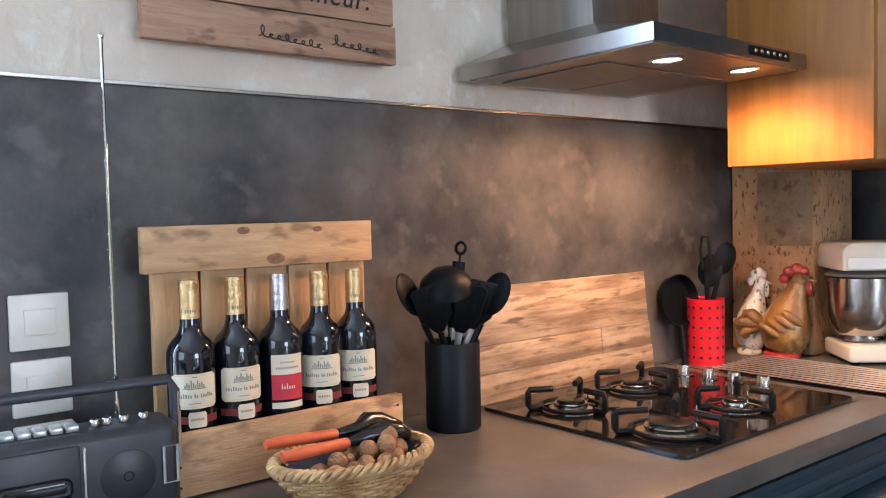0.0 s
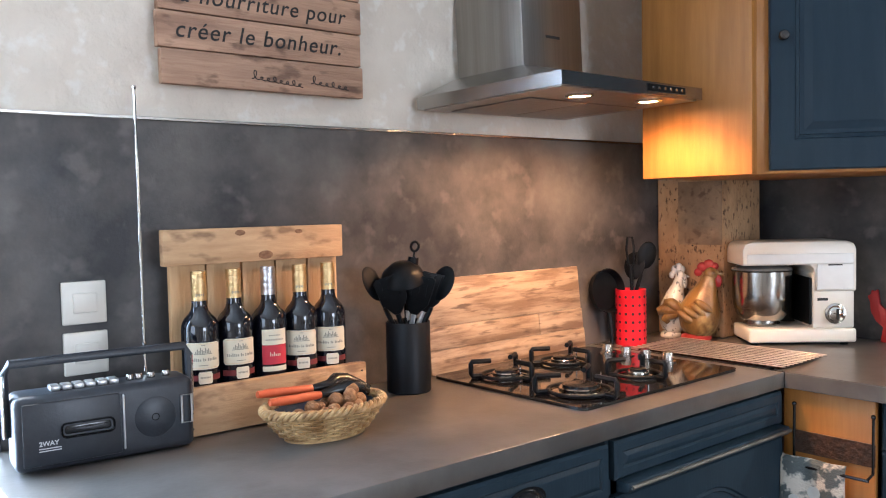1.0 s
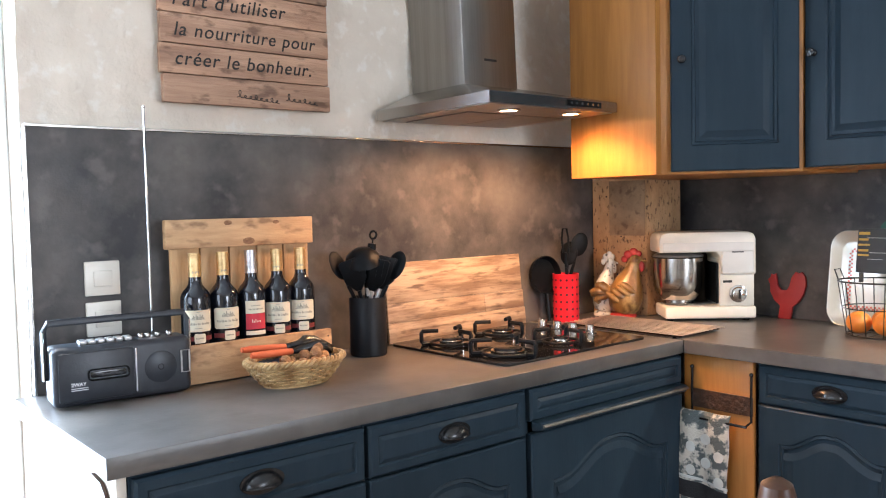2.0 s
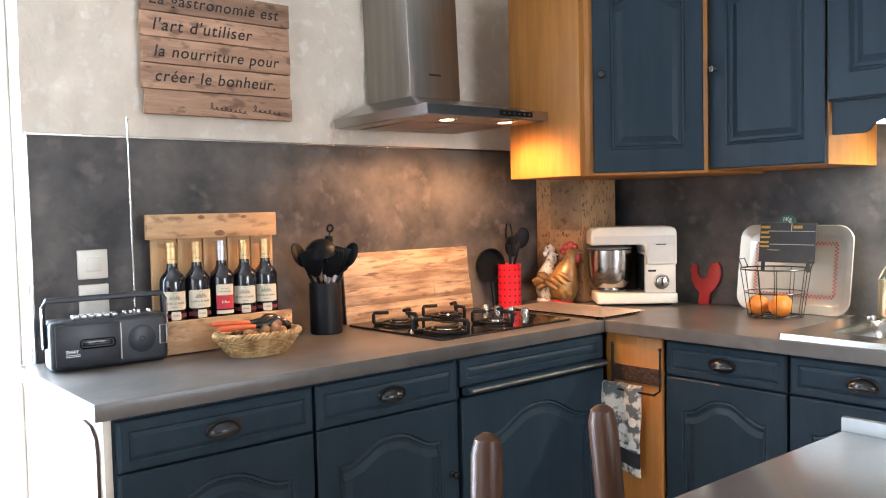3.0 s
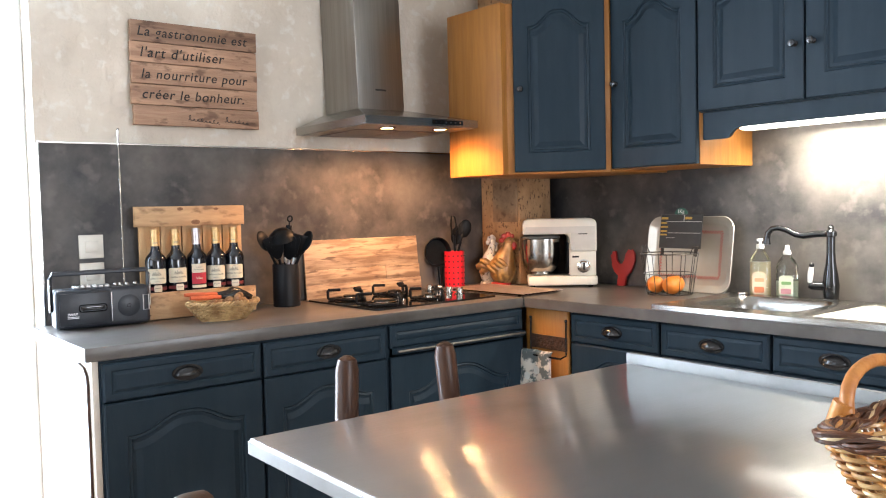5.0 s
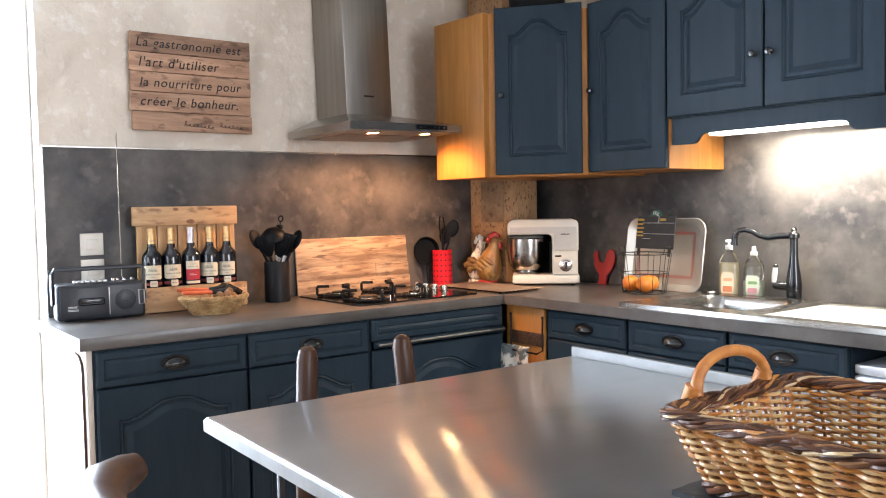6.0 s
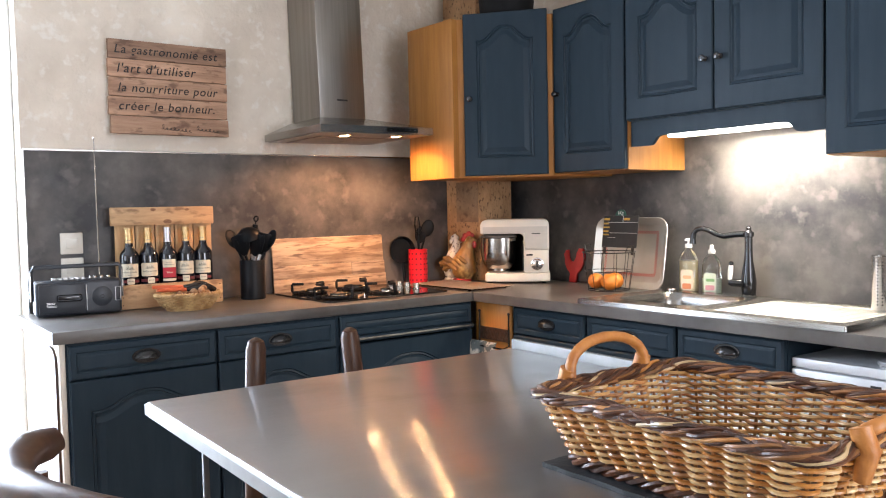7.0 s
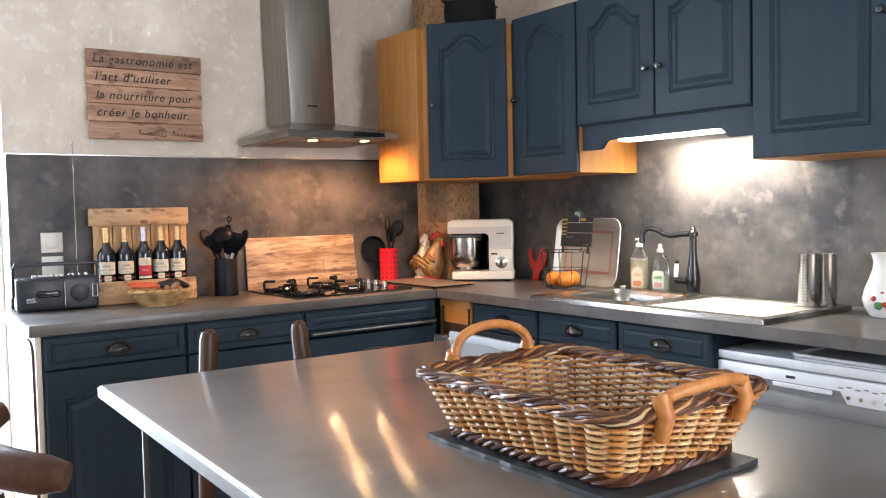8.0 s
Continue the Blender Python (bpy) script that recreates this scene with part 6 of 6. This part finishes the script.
# ---- slate and large willow basket on the table ----
TT = 0.8955
b = bm_new()
random.seed(21)
edge = []
for (x0, y0), (x1, y1) in (((0.398, -1.65), (0.69, -1.645)), ((0.69, -1.645), (0.69, -1.215)), ((0.69, -1.215), (0.4, -1.22)), ((0.4, -1.22), (0.398, -1.65))):
    for k in range(14):
        f = k / 14
        edge.append((x0 + (x1 - x0) * f + random.uniform(-0.0018, 0.0018), y0 + (y1 - y0) * f + random.uniform(-0.0018, 0.0018)))
prism(b, edge, 0, 0.007, "z")
solid("slate_board", b, mat("riven_slate", (0.016, 0.02, 0.024), (0.032, 0.038, 0.044), 9, 0.5, bump=0.5, bscale=25), "dark riven slate board lying on the zinc table", "slate", m=pose(0, 0, TT), smooth=False)
bk = thing("willow_basket", pose(0.556, -1.425, TT + 0.0075), "rectangular willow basket with two leather-bound handles on the slate", "basket")
BUFF = mat("buff_willow", (0.62, 0.27, 0.06), (0.36, 0.13, 0.028), 30, 0.32, bump=0.2, bscale=120, detail=4, spec=0.6, coat=0.5, per=0.2, speck=(0.66, 0.4, 0.16), sscale=14, samount=0.5)
BROWN = mat("brown_willow", (0.13, 0.045, 0.016), (0.04, 0.016, 0.009), 25, 0.45, bump=0.2, bscale=100, spec=0.35, coat=0.08, per=0.3)
PALE = mat("pale_willow", (0.62, 0.46, 0.26), (0.5, 0.33, 0.16), 25, 0.35, bump=0.2, bscale=100, spec=0.6)
BHX, BHY, TX, TY, BH = 0.128, 0.178, 0.163, 0.213, 0.1


def around(f, z, push=0.0, n=320):
    """Points round the basket at the height share f, pushed outwards by a number or by a function of the share of the way."""
    hx, hy, r = BHX + (TX - BHX) * f, BHY + (TY - BHY) * f, 0.03
    per = []
    sides = [((hx, -hy + r), (hx, hy - r)), None, ((hx - r, hy), (-hx + r, hy)), None, ((-hx, hy - r), (-hx, -hy + r)), None, ((-hx + r, -hy), (hx - r, -hy)), None]
    cents = {1: (hx - r, hy - r, 0), 3: (-hx + r, hy - r, 90), 5: (-hx + r, -hy + r, 180), 7: (hx - r, -hy + r, 270)}
    lens = [2 * hy - 2 * r, math.pi * r / 2, 2 * hx - 2 * r, math.pi * r / 2] * 2
    total, out = sum(lens), []
    for i in range(n):
        s_, k = total * i / n, 0
        while s_ > lens[k]:
            s_ -= lens[k]
            k += 1
        u = s_ / lens[k]
        if sides[k]:
            (xa, ya), (xb, yb) = sides[k]
            p = Vector((xa + (xb - xa) * u, ya + (yb - ya) * u))
            nn = Vector((yb - ya, -(xb - xa))).normalized()
        else:
            cx, cy, a0 = cents[k]
            a = radians(a0 + 90 * u)
            nn = Vector((math.cos(a), math.sin(a)))
            p = Vector((cx, cy)) + nn * r
        d, dz = push(i / n) if callable(push) else (push, 0)
        out.append((p.x + nn.x * d, p.y + nn.y * d, z + dz))
    return out


NS = 48
ROWS = 18
LIGHTROD = mat("peeled_willow", (0.8, 0.55, 0.26), (0.62, 0.33, 0.11), 30, 0.32, bump=0.2, bscale=120, detail=4, spec=0.6, coat=0.5, per=0.12)
for j in range(ROWS):
    f = (j + 0.5) / ROWS
    ph = math.pi * (j % 2) - 0.3 + 0.02 * j
    b = bm_new()
    sweep(b, around(f, 0.0125 + 0.0049 * j, lambda q, ph=ph, j=j: (0.0072 * math.cos(NS * math.pi * q + ph) + 0.0009 * noise.noise((q * 60, j, 0)),
                                                                 0.0012 * noise.noise((q * 40, j, 3))), 480), 0.0029, 6, True)
    part("weave_rod", b, BUFF if j % 2 else LIGHTROD, bk, "woven brown-buff willow rod" if j % 2 else "woven peeled pale willow rod")
# each rod passes in front of one stake and behind the next
STAKE = mat("stake_willow", (0.36, 0.16, 0.05), (0.2, 0.08, 0.025), 30, 0.4, bump=0.2, per=0.2)
low_ring, top_ring = around(0.0, 0.006, 0.0, NS), around(1.0, BH, 0.0, NS)
for lo, hi in zip(low_ring, top_ring):
    b = bm_new()
    sweep(b, [lo, hi], 0.0026, 7)
    part("stake", b, STAKE, bk, "upright brown willow stake")
b = bm_new()
prism(b, [(p[0], p[1]) for p in around(0.0, 0, -0.002, 60)], 0.003, 0.009, "z")
part("base", b, BROWN, bk)
for k in range(18):
    way = -1 if k in (3, 8) else 1
    ph, mm = k * 2 * math.pi / 18, (BROWN, BROWN, BUFF, BROWN, BROWN, BROWN, STAKE, BROWN, BROWN, BROWN, PALE, BROWN, BROWN, STAKE, BROWN, BROWN, BROWN, STAKE)[k]
    b = bm_new()
    sweep(b, around(1.0, BH + 0.002, lambda q, ph=ph, k=k, way=way: ((0.0095 + 0.012 * noise.noise((q * 30, k, 1))) * math.cos(2 * math.pi * 7 * q * way + ph) + 0.002, (0.0075 + 0.006 * noise.noise((q * 25, k, 7))) * math.sin(2 * math.pi * 7 * q * way + ph)), 400), 0.0029, 6, True)
    part("border_rod", b, mm, bk, "plaited willow border rod")
for k in range(4):
    ph = k * math.pi / 2
    b = bm_new()
    sweep(b, around(0.02, 0.009, lambda q, ph=ph: (0.006 * math.cos(2 * math.pi * 14 * q + ph) + 0.003, 0.006 * math.sin(2 * math.pi * 14 * q + ph)), 280), 0.0045, 6, True)
    part("foot_rod", b, BROWN, bk, "dark plaited willow foot rod")
LEATHER = mat("tan_wrapped_handle", (0.6, 0.25, 0.06), (0.42, 0.145, 0.032), 30, 0.42, bump=0.2, bscale=90)
for s_, up in ((1, 0.75), (-1, 0.06)):
    b = bm_new()
    y = s_ * (TY + 0.004)
    arc = [(0.085 * math.cos(a * math.pi / 12), y + s_ * 0.03 * (1 - up) * math.sin(a * math.pi / 12), BH + 0.012 + (0.02 + 0.042 * up) * math.sin(a * math.pi / 12) ** 0.8) for a in range(13)]
    sweep(b, arc, 0.0085, 10)
    hd = part("handle", b, LEATHER, bk, "tan wrapped basket handle")
    for e in (-1, 1):
        b = bm_new()
        sweep(b, [(e * 0.085, y + s_ * 0.004, BH + 0.025), (e * 0.085, y + s_ * 0.012, BH + 0.0), (e * 0.082, y + s_ * 0.004, BH - 0.035)], [0.0125, 0.0135, 0.0095], 10)
        part("handle_tie", b, LEATHER, hd)

# ---- black pot on top of the corner cabinet ----
pt = thing("cooking_pot", pose(2.09, 0.79, 2.0885), "black iron cooking pot standing on top of the corner cabinet", "pot")
b = bm_new()
lathe(b, [(0.0, 0.0), (0.07, 0.0), (0.1, 0.018), (0.12, 0.055), (0.125, 0.11), (0.118, 0.16), (0.122, 0.172), (0.116, 0.172), (0.112, 0.16), (0.0, 0.02)], 40)
part("bowl", b, mat("matt_black_iron", (0.006, 0.006, 0.007), (0.01, 0.01, 0.01), 30, 0.6, bump=0.1, bscale=90, spec=0.15), pt)
for s_ in (-1, 1):
    b = bm_new()
    sweep(b, [(s_ * 0.116, -0.03, 0.14), (s_ * 0.145, -0.024, 0.146), (s_ * 0.145, 0.024, 0.146), (s_ * 0.116, 0.03, 0.14)], 0.006, 8)
    part("handle", b, BLACKMETAL, pt)

# ---- end of the cabinet run ----
b = bm_new()
box(b, 0.1515, 0.1705, 0.752, 1.31, 0.02, 0.8655, 0.002)
solid("end_panel", b, mat("pale_end_board", (0.72, 0.66, 0.56), (0.64, 0.57, 0.46), 6, 0.5), "pale board closing the end of the base cabinets", "panel")
b = bm_new()
prism(b, [(0.775, 0.03), (0.8, 0.03), (0.8, 0.8), (0.82, 0.83), (0.86, 0.842), (0.86, 0.848), (0.81, 0.842), (0.782, 0.82), (0.775, 0.79)], 0.143, 0.1505, "x")
solid("edge_strip", b, DARKWOOD, "dark curved wooden strip fixed to the cabinet end", "trim strip")
